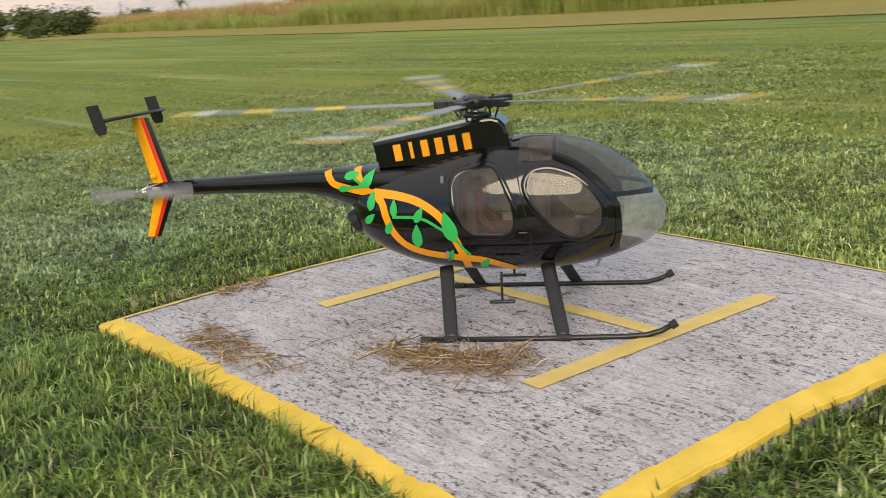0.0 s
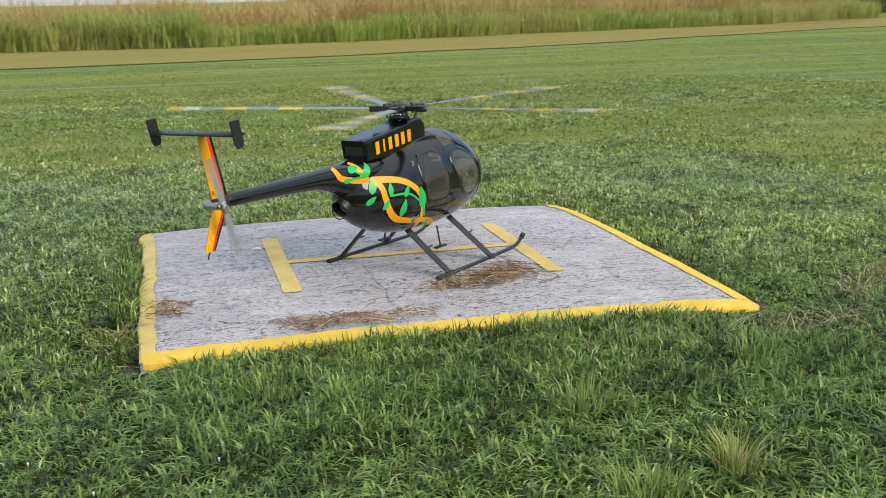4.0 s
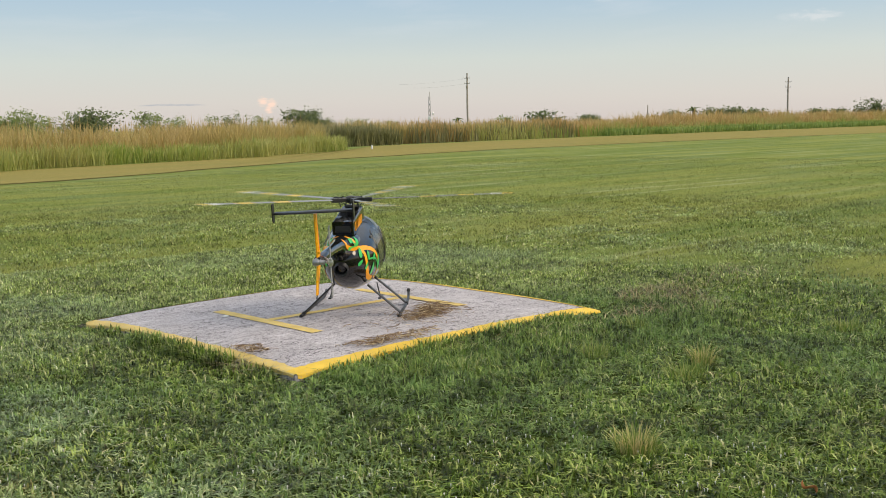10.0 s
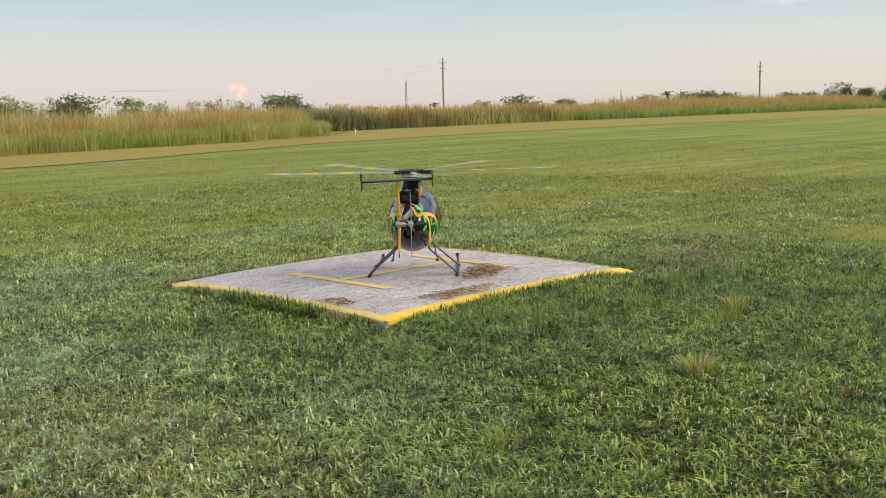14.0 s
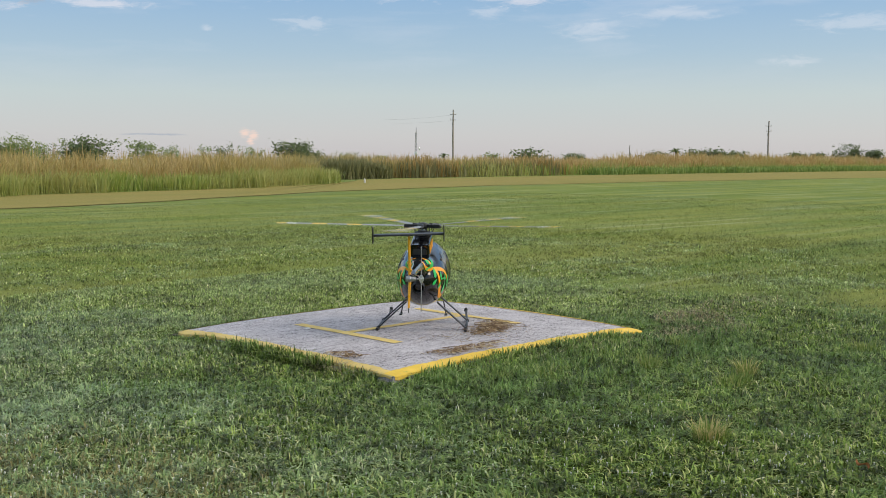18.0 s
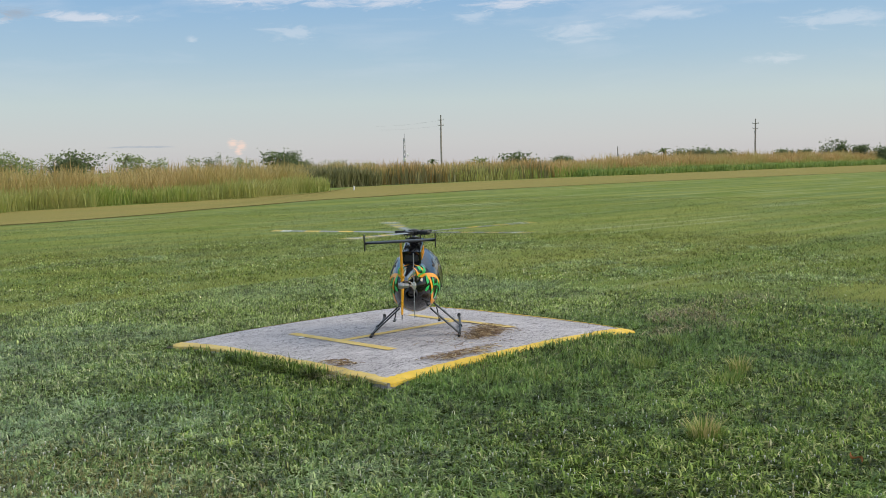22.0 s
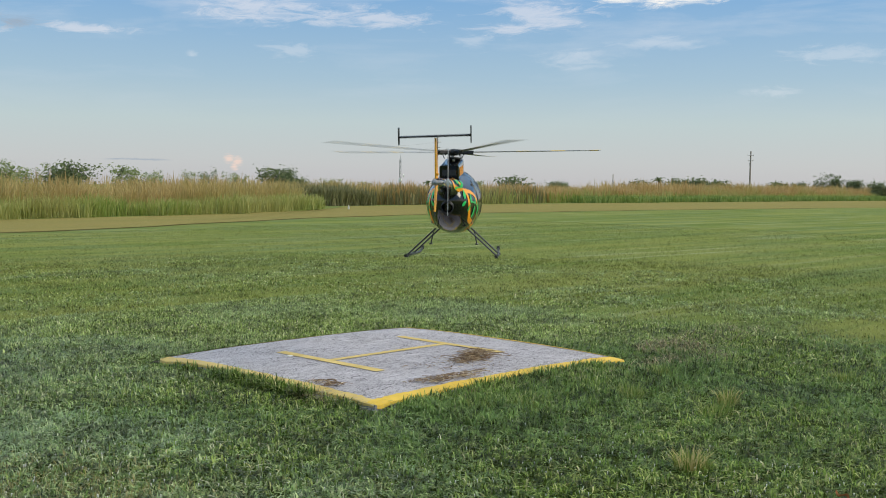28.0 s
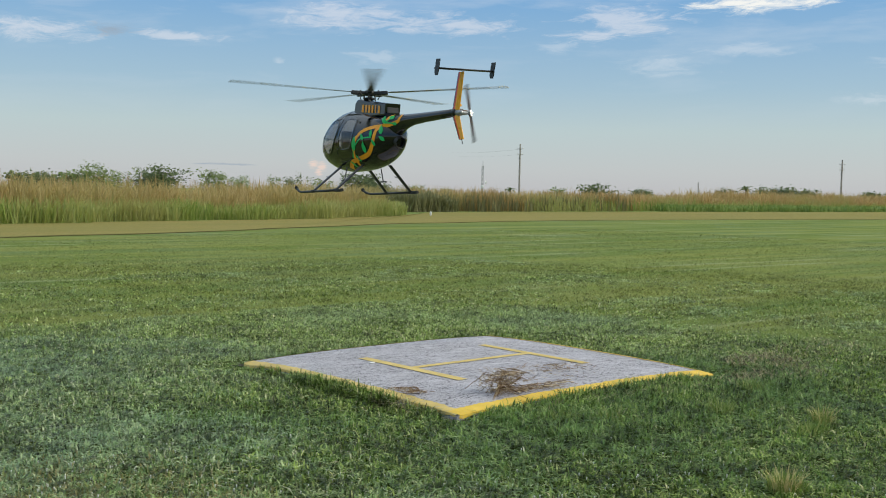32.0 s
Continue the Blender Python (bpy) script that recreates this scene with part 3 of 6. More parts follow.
CLUMPS = [(1.44, 0.54, 0.14, 0.07, 34), (1.57, 0.60, 0.14, 0.08, 46), (1.69, 0.67, 0.13, 0.09, 44), (1.76, 0.78, 0.11, 0.08, 32)]
STRAW = [(1.60, 0.64, 0.24, 0.17, 46, "thin brown straw chaff left under the heap", 0.006, 0.10), (0.86, 0.19, 0.30, 0.10, 120, "thin scatter of dry straw near the pad edge", 0.02, 0.16),
         (0.13, 0.62, 0.08, 0.13, 60, "small scatter of brown straw near the pad corner", 0.012, 0.10), (1.30, 0.50, 0.40, 0.25, 26, "few loose straw stalks on the concrete", 0.006, 0.12)]
LEFT_BANK = [(-170, 46), (-80, 34), (-52, 30.5), (-38, 30), (-27, 30), (-20, 31), (-11, 31), (1.2, 29.8), (6.8, 31.6), (11.9, 33.0), (17, 34.4), (23.8, 36.5), (32.5, 40.6), (35.4, 42.5)]
RIGHT_BANK = [(33, 50), (42, 50), (55, 51.7), (72, 54.5), (98, 58.4), (174, 65), (230, 69)]
BANKS = [("reeds", LEFT_BANK[2:8], 2.2, 26000, 1.25, 0.034, M_REED, "higher green reeds at the bend of the field edge"),
         ("reeds", LEFT_BANK, 2.6, 60000, 0.95, 0.030, M_REED, "tall green reeds along the field edge"),
         ("reeds", LEFT_BANK, 9.0, 85000, 1.74, 0.030, M_BROWN, "tall brown seeding grass behind the reeds", GROUND, 0.5, 1.3),
         ("reeds", [(33, 50), (42, 50), (46, 50.6)], 5.0, 7000, 1.45, 0.05, M_DARKREED, "dark shaded reed bank beyond the strip"),
         ("reeds", RIGHT_BANK[1:4], 3.0, 2400, 1.5, 0.05, M_DARKREED, "dark stems among the tan grass", GROUND, 0.2, 0.6),
         ("reeds", RIGHT_BANK[1:], 9.0, 60000, 1.72, 0.05, M_BROWN, "tall tan grass bank along the far side", GROUND, 0.5, 1.0),
         ("reeds", RIGHT_BANK[2:], 5.0, 9000, 1.30, 0.05, M_REED, "green reeds among the tan grass"),
         ("reeds", [(98, 58.0), (174, 64), (230, 68)], 9.0, 22000, 2.35, 0.07, M_BROWN, "higher tan grass bank far along the field", GROUND, 0.5, 3.0),
         ("reeds", [(76, 53.6), (120, 57), (200, 62)], 4.0, 15000, 0.80, 0.07, M_LOWGREEN, "low dark green growth before the far bank")]


def away(az, d, ox=-4.37, oy=-4.74):
    return ox + d * math.cos(radians(az)), oy + d * math.sin(radians(az))


_green, _pale, _round = "leafy dark green tree behind the reeds", "sparse pale green tree with open crown", "dense rounded dark green tree behind the reeds"
# azimuth, distance, rise over the eye in degrees, spread, fullness, kind
SKYLINE = [(66.6, 68, 1.21, 1.1, 0.85, 1), (65.4, 70, 0.91, 0.88, 0.85, 1), (63.4, 70, 1.08, 1.6, 1.7, 0), (64.3, 70, 0.97, 1.1, 0.85, 1), (60.9, 72, 1.03, 1.1, 0.85, 1), (60, 73, 0.82, 1.2, 0.85, 1), (59.1, 73, 0.84, 1, 0.85, 1),
           (56.2, 74, 0.85, 1, 1, 0), (57.3, 75, 0.71, 1, 0.85, 1), (55, 75, 0.67, 1, 0.85, 1), (52.6, 84, 0.92, 1.6, 2.6, 2), (51.4, 86, 0.38, 1.3, 1.5, 2), (49.8, 92, 0.30, 1.2, 0.8, 1), (48.3, 95, 0.22, 1.2, 0.8, 1),
           (40, 120, 0.58, 2, 1, 0), (42, 110, 0.35, 1.4, 0.7, 1), (37.7, 130, 0.30, 2, 1, 0), (33.3, 140, 0.45, 2, 1, 0), (31.1, 150, 0.50, 2.4, 1.3, 0), (30.3, 150, 0.50, 2.6, 1.5, 0), (29.1, 152, 0.42, 2.4, 1.3, 0),
           (25.2, 195, 0.40, 2.2, 1.2, 0), (23.6, 195, 0.92, 2.3, 2.0, 2), (22.5, 195, 0.52, 2.4, 1.5, 2), (21.3, 195, 0.50, 2.4, 1.5, 2), (26.2, 195, 0.36, 2.6, 1.3, 0), (81.1, 62, 1.20, 1.6, 0.8, 1), (75.2, 66, 0.65, 1.5, 1, 0),
           (77.5, 66, 0.35, 1.6, 1.2, 0), (71.7, 66, 0.52, 1.8, 1.7, 0), (68.4, 66, 1.02, 1.2, 1, 1), (69.8, 66, 0.62, 1.5, 1.4, 1), (123.9, 80, 0.60, 1.9, 1, 0), (117.8, 75, 0.55, 1.7, 1, 0), (114.3, 75, 0.35, 1.4, 0.7, 1),
           (121, 78, 0.38, 1.5, 0.8, 1), (128.2, 80, 0.25, 2, 1.2, 0), (105.4, 72, 0.20, 1.5, 0.8, 1), (143.1, 95, 0.40, 2.6, 1.5, 0), (140.5, 95, 0.52, 2, 1, 0), (139, 95, 0.35, 1.8, 1, 0), (163.4, 120, 0.75, 3, 1.7, 2),
           (165.8, 120, 0.65, 3, 1.7, 2), (161.6, 120, 0.50, 2.6, 1.6, 2), (158.6, 130, 0.34, 1.8, 1, 0), (150, 110, 0.30, 2.4, 1, 0), (133, 85, 0.20, 2.2, 1, 0), (169, 120, 0.50, 3, 1.6, 2)]
EYES = ((90, -4.37, -4.74), (100, -1.45, -4.0), (125, 1.2, -3.7), (145, 3.4, -2.4), (180, 4.26, -1.3))
TREES = []
for _i, (_az, _d, _rise, _spread, _full, _k) in enumerate(SKYLINE):
    _e = next(e for e in EYES if _az < (72 if e[0] == 90 and _az > 67 else e[0]))
    if 67 < _az < 90:
        _e = EYES[1]
    TREES.append((*away(_az, _d, _e[1], _e[2]), 1.39 + _d * math.tan(radians(_rise)), _spread, _i + 1, M_PALELEAF if _k == 1 else M_LEAF, (_green, _pale, _round)[_k], "tree", _full, 0.15 if _k == 2 else 0.35))
PALMS = [(*away(156.3, 150, 4.26, -1.3), 3.2, 1), (*away(32.2, 150), 3.0, 2), (*away(44.6, 140), 2.2, 3)]
POLES = [(*away(79.5, 100, -1.45, -4.0), 7.4, 0, "tall weathered wooden utility pole with crossarms"), (*away(44.1, 160), 8.9, 130, "tall weathered wooden utility pole with crossarms"), (*away(27.5, 175), 7.65, 118, "tall weathered wooden utility pole with crossarms"),
         (*away(137.7, 120, 3.4, -2.4), 6.5, 50, "tall weathered wooden utility pole with crossarms"), (*away(34.6, 260), 5.0, 30, "distant wooden utility pole on the horizon"), (*away(159.3, 210, 4.26, -1.3), 4.4, 0, "distant wooden utility pole on the horizon")]
MAST = (*away(46.1, 140), 5.0)
MARKER = away(48.9, 62)
WIRES = [((*POLES[0][:2], 6.6), (*POLES[3][:2], 5.8), 1.0), ((*POLES[1][:2], 8.1), (*away(47.8, 215), 9.4), 0.2, 0.006), ((*POLES[1][:2], 7.3), (*away(47.4, 215), 8.7), 0.2, 0.005)]


# ---- the large structure ----
def pad_height(x, y):
    """The slab is crowned: it falls a little to its edges and most to its corners."""
    u, v = abs(x - SX / 2) / (SX / 2), abs(y - SY / 2) / (SY / 2)
    return 0.064 - 0.010 * max(u, v) ** 4 - 0.013 * min(1.05, max(u, v)) ** 18 - 0.026 * min(1.2, u * v) ** 3


def pad_edge(x, y):
    """Moves a point of the square so that two corners are rounded and the edges uneven."""
    cx, cy = x - SX / 2, y - SY / 2
    hx, hy = SX / 2, SY / 2
    r = 0.34 if cx > 0 and cy > 0 else 0.10 if cx < 0 and cy > 0 else 0.03
    ax, ay = max(abs(cx) - (hx - r), 0), max(abs(cy) - (hy - r), 0)
    if ax and ay:
        d = math.hypot(ax, ay)
        k = max(ax, ay) / d
        k = 1 - (1 - k) * 0.75
        cx, cy = math.copysign(hx - r + ax * k, cx), math.copysign(hy - r + ay * k, cy)
    # the slab is not quite square: two corners run out farther
    q = (cx / hx) * (cy / hy)
    if q < 0:
        cx, cy = cx * (1 + 0.022 * q * q), cy * (1 + 0.026 * q * q)
    wob = noise.noise((cx * 2.3, cy * 2.3, 4.0)) * 0.020 + noise.noise((cx * 14, cy * 14, 1.0)) * 0.006 + noise.noise((cx * 40, cy * 40, 6.0)) * 0.003
    e = max(abs(cx) / hx, abs(cy) / hy)
    k = 1 + wob / 1.3 * e ** 8
    return cx * k + SX / 2, cy * k + SY / 2


def build_ground():
    n = 120
    far = 900.0
    def spread(i):
        u = 2 * i / n - 1
        return math.copysign(abs(u) ** 3.2, u) * far
    verts, faces = [], []
    for j in range(n + 1):
        for i in range(n + 1):
            x, y = spread(i) + 1.3, spread(j) + 1.3
            r = math.hypot(x, y)
            bump = noise.noise((x * 0.5, y * 0.5, 0)) * 0.02 * min(1, r / 6) * max(0, min(1, (17 - r) / 5))
            if -0.4 < x < SX + 0.4 and -0.4 < y < SY + 0.4:
                bump = -0.05
            verts.append((x, y, GROUND + bump))
    for j in range(n):
        for i in range(n):
            a = j * (n + 1) + i
            faces.append((a, a + 1, a + n + 2, a + n + 1))
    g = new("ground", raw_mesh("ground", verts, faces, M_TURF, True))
    tagged(g, "wide mown green turf with worn paler streaks", "grass", kind="structure")


def sheet(name, inner, outer, z, mat, label, category):
    """A strip of ground between two lines."""
    def fine(line):
        pts = []
        for a, b in zip(line, line[1:]):
            k = max(2, int(math.dist(a, b) / 2.0))
            for i in range(k):
                t = i / k
                x, y = a[0] + (b[0] - a[0]) * t, a[1] + (b[1] - a[1]) * t
                pts.append((x + noise.noise((x * 0.4, y * 0.4, 7)) * 0.35, y + noise.noise((x * 0.4, y * 0.4, 9)) * 0.35))
        return pts + [line[-1]]
    a, b = fine(inner), fine(outer)
    m = max(len(a), len(b))
    a, b = [a[round(i * (len(a) - 1) / (m - 1))] for i in range(m)], [b[round(i * (len(b) - 1) / (m - 1))] for i in range(m)]
    verts = [(*p, z) for p in a] + [(*p, z) for p in b]
    faces = [(i, i + 1, m + i + 1, m + i) for i in range(m - 1)]
    faces = [f[::-1] for f in faces]
    ob = new(name, raw_mesh(name, verts, faces, mat))
    tagged(ob, label, category, kind="structure")
    return ob


def build_pad():
    n = 72
    verts, faces, idx = [], [], {}
    for j in range(n + 1):
        for i in range(n + 1):
            x, y = pad_edge(SX * i / n, SY * j / n)
            idx[i, j] = len(verts)
            verts.append((x, y, pad_height(x, y) + noise.noise((x * 9, y * 9, 2)) * 0.0015))
    for j in range(n):
        for i in range(n):
            faces.append((idx[i, j], idx[i + 1, j], idx[i + 1, j + 1], idx[i, j + 1]))
    rim = [(i, 0) for i in range(n)] + [(n, j) for j in range(n)] + [(n - i, n) for i in range(n)] + [(0, n - j) for j in range(n)]
    low = []
    for i, j in rim:
        x, y, z = verts[idx[i, j]]
        ux, uy = x - SX / 2, y - SY / 2
        r = math.hypot(ux, uy)
        b = []
        for dz, out in ((0.010, 0.004), (0.045, 0.003 + 0.012 * noise.noise((x * 13, y * 13, 5))), (0.14, -0.01)):
            b.append(len(verts))
            verts.append((x + ux / r * out, y + uy / r * out, z - dz))
        low.append([idx[i, j]] + b)
    for a, b in zip(low, low[1:] + low[:1]):
        for k in range(3):
            faces.append((a[k], a[k + 1], b[k + 1], b[k]))
    pad = new("pavement", raw_mesh("concrete_pad", verts, faces, M_CONCRETE, False))
    tagged(pad, "weathered grey concrete landing pad with pits and cracks", "landing pad", kind="structure")

    def painted(name, x0, y0, x1, y1, parent, rough=0.004, label=""):
        """A painted bar on the slab, as a thin skin with ragged edges."""
        along = math.hypot(x1 - x0, y1 - y0)
        nx, ny = max(2, int(abs(x1 - x0) / 0.03)), max(2, int(abs(y1 - y0) / 0.03))
        vs, fs = [], []
        for j in range(ny + 1):
            for i in range(nx + 1):
                x, y = x0 + (x1 - x0) * i / nx, y0 + (y1 - y0) * j / ny
                w = (noise.noise((x * 9, y * 9, 3)) * 0.6 + noise.noise((x * 55, y * 55, 8))) * rough * 1.3
                if i in (0, nx) and 0.02 < x < SX - 0.02:
                    x += w
                if j in (0, ny) and 0.02 < y < SY - 0.02:
                    y += w
                x, y = pad_edge(x, y)
                vs.append((x, y, pad_height(x, y) + 0.0042))
        for j in range(ny):
            for i in range(nx):
                a = j * (nx + 1) + i
                fs.append((a, a + 1, a + nx + 2, a + nx + 1))
        ob = new(name, raw_mesh(name, vs, fs, M_PAINT if name == "border_line" and (y1 - y0 < 0.2 or x0 > 1) and y0 < 1 else M_FADED))
        ob.parent = parent
        if label:
            ob["label"] = label
    w = 0.080
    painted("border_line", 0.0, 0.0, SX, w, pad, 0.012, "worn yellow painted border line")
    painted("border_line", 0.0, SY - 0.036, SX, SY, pad, 0.010, "worn yellow painted border line")
    painted("border_line", 0.0, w + 0.001, 0.062, SY - 0.046, pad, 0.012, "worn yellow painted border line")
    painted("border_line", SX - 0.078, w + 0.001, SX, SY - 0.046, pad, 0.012, "worn yellow painted border line")
    painted("marking_bar", *H_LEFT, pad, 0.003, "faded yellow painted bar")
    painted("marking_bar", *H_RIGHT, pad, 0.003, "faded yellow painted bar")
    painted("marking_bar", H_LEFT[2] + 0.001, H_CROSS[0], H_RIGHT[0] - 0.001, H_CROSS[1], pad, 0.003, "faded yellow painted bar")
    # yellow paint run down over the side of the slab
    for a in range(4):
        vs, fs = [], []
        for k in range(91):
            t = 0.004 + 0.992 * k / 90
            s = t * SX
            x, y = ((SX * t, 0), (SX, SY * t), (SX - SX * t, SY), (0, SY - SY * t))[a]
            x, y = pad_edge(x, y)
            ux, uy = ((0, -1), (1, 0), (0, 1), (-1, 0))[a]
            z = pad_height(x, y)
            d = 0.014 + 0.016 * max(0, noise.noise((s * 9, a * 5, 0)) + 0.3)
            vs += [(x - ux * 0.002, y - uy * 0.002, z + 0.0042), (x + ux * 0.007, y + uy * 0.007, z - 0.001), (x + ux * 0.009, y + uy * 0.009, z - d)]
        for k in range(90):
            for q in range(2):
                fs.append((k * 3 + q, k * 3 + q + 1, k * 3 + q + 4, k * 3 + q + 3))
        ob = new("edge_paint", raw_mesh("edge_paint", vs, fs, M_PAINT if a < 2 else M_FADED))
        ob.parent = pad
        ob["label"] = "yellow paint over the slab edge"
    # bare soil where the turf has been cut back from the slab
    vs, fs = [], []
    k = 160
    for i in range(k):
        a = 2 * math.pi * i / k
        c, s = math.cos(a), math.sin(a)
        q = 1 / max(abs(c) / (SX / 2), abs(s) / (SY / 2))
        x, y = pad_edge(SX / 2 + c * q, SY / 2 + s * q)
        out = 1.045 + 0.03 * noise.noise((c * 6, s * 6, 2))
        vs += [(SX / 2 + (x - SX / 2) * 0.985, SY / 2 + (y - SY / 2) * 0.985, GROUND - 0.012), (SX / 2 + (x - SX / 2) * out, SY / 2 + (y - SY / 2) * out, GROUND + 0.004)]
    for i in range(k):
        a, b = 2 * i, 2 * ((i + 1) % k)
        fs.append((a, a + 1, b + 1, b))
    soil = new("soil_edge", raw_mesh("soil_edge", vs, fs, M_SOIL))
    tagged(soil, "dark bare soil trench round the concrete pad", "soil", kind="structure")


build_ground()
sheet("mown_strip", INNER, OUTER, GROUND + 0.005, M_STRIP, "dry tan mown strip between turf and reeds", "grass")
RUT = [(x, y + 0.27) for x, y in INNER]
sheet("rut", [(x, y - 0.02) for x, y in INNER], RUT, GROUND + 0.012, M_RUT, "dark worn rut along the edge of the strip", "grass")
build_pad()


# ---- grass, reeds and straw ----
rng = np.random.default_rng(5)


def in_pad(x, y, grow=0.0):
    return (x > -grow) & (x < SX + grow) & (y > -grow) & (y < SY + grow)


def trimmed(x, y):
    """Grass is cut short against the two low outer corners and the front corner of the slab."""
    k = np.ones(len(x))
    for cx, cy, r in ((SX + 0.05, -0.03, 0.55), (-0.03, SY + 0.05, 0.50), (0.0, 0.0, 0.16)):
        k = np.minimum(k, np.clip(np.hypot(x - cx, y - cy) / r, 0.30, 1))
    return k


def turf_kind(x, y):
    """0: dark lush turf before the slab, 1: pale turf wet with dew, 2: brighter turf behind the slab, with ragged borders."""
    n = len(x)
    sway = 0.45 * np.sin(1.3 * y + 0.6) + 0.3 * np.sin(3.1 * y + 2.0 * x) + rng.normal(0, 0.45, n)
    pale = (x + sway < -1.15 + 0.22 * np.maximum(0, y)) & (y + 0.8 * sway > -2.1)
    rear = (y + 0.35 * np.sin(2.1 * x) + rng.normal(0, 0.4, n) > 1.1 - 0.25 * np.maximum(0, x - 3.0))
    return np.where(pale, 1, np.where(rear, 2, 0))


def grass_field(name, n, x0, x1, y0, y1, h, w, per, tuft, keep, label, mat=None, lean=0.9, knee=0.72):
    """Blades in tufts over a rectangle, where keep() says so."""
    t = n // per
    tx, ty = rng.uniform(x0, x1, t), rng.uniform(y0, y1, t)
    th = h * rng.uniform(0.6, 1.25, t)
    x = np.repeat(tx, per) + rng.normal(0, tuft, t * per)
    y = np.repeat(ty, per) + rng.normal(0, tuft, t * per)
    hh = np.repeat(th, per) * rng.uniform(0.55, 1.2, t * per)
    ok = keep(x, y) & ~in_pad(x, y, 0.012)
    x, y = x[ok], y[ok]
    hh = hh[ok] * trimmed(x, y)
    k = len(x)
    me = blade_mesh(name, x, y, np.full(k, GROUND - 0.005), hh, w * rng.uniform(0.6, 1.3, k), lean * rng.uniform(0.1, 1.3, k), rng.uniform(0, 6.283, k), mat or M_GRASS, 1.7, knee)
    ob = new(name, me)
    tagged(ob, label, "grass", kind="stuff")
    return ob


def near_pad(x, y):
    d = np.hypot(np.maximum(np.abs(x - SX / 2) - SX / 2, 0), np.maximum(np.abs(y - SY / 2) - SY / 2, 0))
    return d


def seen_wedge(x, y):
    """The half of the turf towards which the camera looks."""
    return (y > -0.85 * x - 6.0 + rng.normal(0, 0.45, len(x))) & (x < 4.9 + rng.normal(0, 0.4, len(x)))


def ragged(x, y):
    """Distance from the pad with a soft, random edge."""
    return near_pad(x, y) + rng.normal(0, 0.55, len(x))


def turf_round_pad(x, y):
    return seen_wedge(x, y) & (ragged(x, y) < np.where(y < 0, 4.2, 3.4))


grass_field("grass", 400000, -4.0, 5.6, -5.2, 2.2, 0.056, 0.0076, 12, 0.022, lambda x, y: turf_round_pad(x, y) & (turf_kind(x, y) == 0), "short uneven green turf blades before the pad", lean=1.9)
grass_field("grass", 240000, -4.2, 0.8, -3.6, 4.8, 0.052, 0.0078, 11, 0.024, lambda x, y: turf_round_pad(x, y) & (turf_kind(x, y) == 1), "short pale green turf blades wet with dew", M_DEWY, lean=1.9)
grass_field("grass", 190000, -1.2, 5.6, 0.0, 5.6, 0.050, 0.0078, 11, 0.025, lambda x, y: turf_round_pad(x, y) & (turf_kind(x, y) == 2), "short bright green turf blades behind the pad", M_MID, lean=1.5)
grass_field("grass", 90000, -5, 11, 2.4, 12, 0.048, 0.014, 14, 0.045, lambda x, y: (near_pad(x, y) > 1.2) & (np.sin(1.7 * x + 0.8 * y) + np.sin(2.3 * y - 0.9 * x) + rng.normal(0, 0.5, len(x)) > 0.3), "scattered taller turf tufts behind the pad", M_MID, lean=1.7)
grass_field("grass", 40000, 3.2, 10, -3, 3, 0.052, 0.012, 14, 0.040, lambda x, y: np.sin(1.9 * x + 0.8 * y) + np.sin(2.3 * y - 0.9 * x) + rng.normal(0, 0.5, len(x)) > 0.2, "scattered taller turf tufts beside the pad", M_MID, lean=1.7)
grass_field("grass", 36000, -0.35, 3.1, -0.35, 2.9, 0.078, 0.0072, 9, 0.022, lambda x, y: (near_pad(x, y) < 0.16) & (np.hypot(x, y) > 0.14), "longer untrimmed grass along the slab edge", lean=1.0)
grass_field("grass", 42000, 0.15, 3.3, -1.0, -0.02, 0.088, 0.0078, 10, 0.026, lambda x, y: near_pad(x, y) + rng.normal(0, 0.25, len(x)) < 0.7, "long lush dark green grass before the slab", lean=1.35)
grass_field("grass", 2600, -0.12, -0.012, 0.55, 1.65, 0.105, 0.0060, 9, 0.016, lambda x, y: x < -0.01, "long grass leaning over the worn slab edge", lean=1.1)
grass_field("grass", 3600, 0.80, 2.7, -0.12, -0.012, 0.105, 0.0060, 9, 0.016, lambda x, y: y < -0.01, "long grass leaning over the painted slab edge", lean=1.1)
grass_field("grass", 150000, -6.5, -1.5, -4.5, 5.5, 0.046, 0.0080, 10, 0.026, lambda x, y: seen_wedge(x, y) & (ragged(x, y) > 2.8) & (ragged(x, y) < 6.5), "short uneven turf between pad and open field", M_DEWY, lean=1.4)
grass_field("grass", 22000, -3.3, -1.7, -2.4, 0.6, 0.045, 0.0060, 8, 0.03, lambda x, y: np.hypot((x + 2.5) / 0.75, (y + 0.9) / 1.3) + rng.normal(0, 0.2, len(x)) < 1, "dry pale patch in the turf", M_PALE, lean=1.3)
grass_field("grass", 360000, -9, 14, -8, 14, 0.042, 0.0150, 8, 0.045, lambda x, y: (ragged(x, y) >= 2.6) & (ragged(x, y) < 11), "short mown green turf farther out", M_TURF_BLADE, lean=1.2, knee=0)
grass_field("grass", 250000, -22, 30, -6, 24, 0.028, 0.020, 6, 0.10, lambda x, y: (ragged(x, y) >= 7.5) & (y < 20 + 0.27 * x), "mown turf in the distance", M_TURF_BLADE, lean=1.1, knee=0)
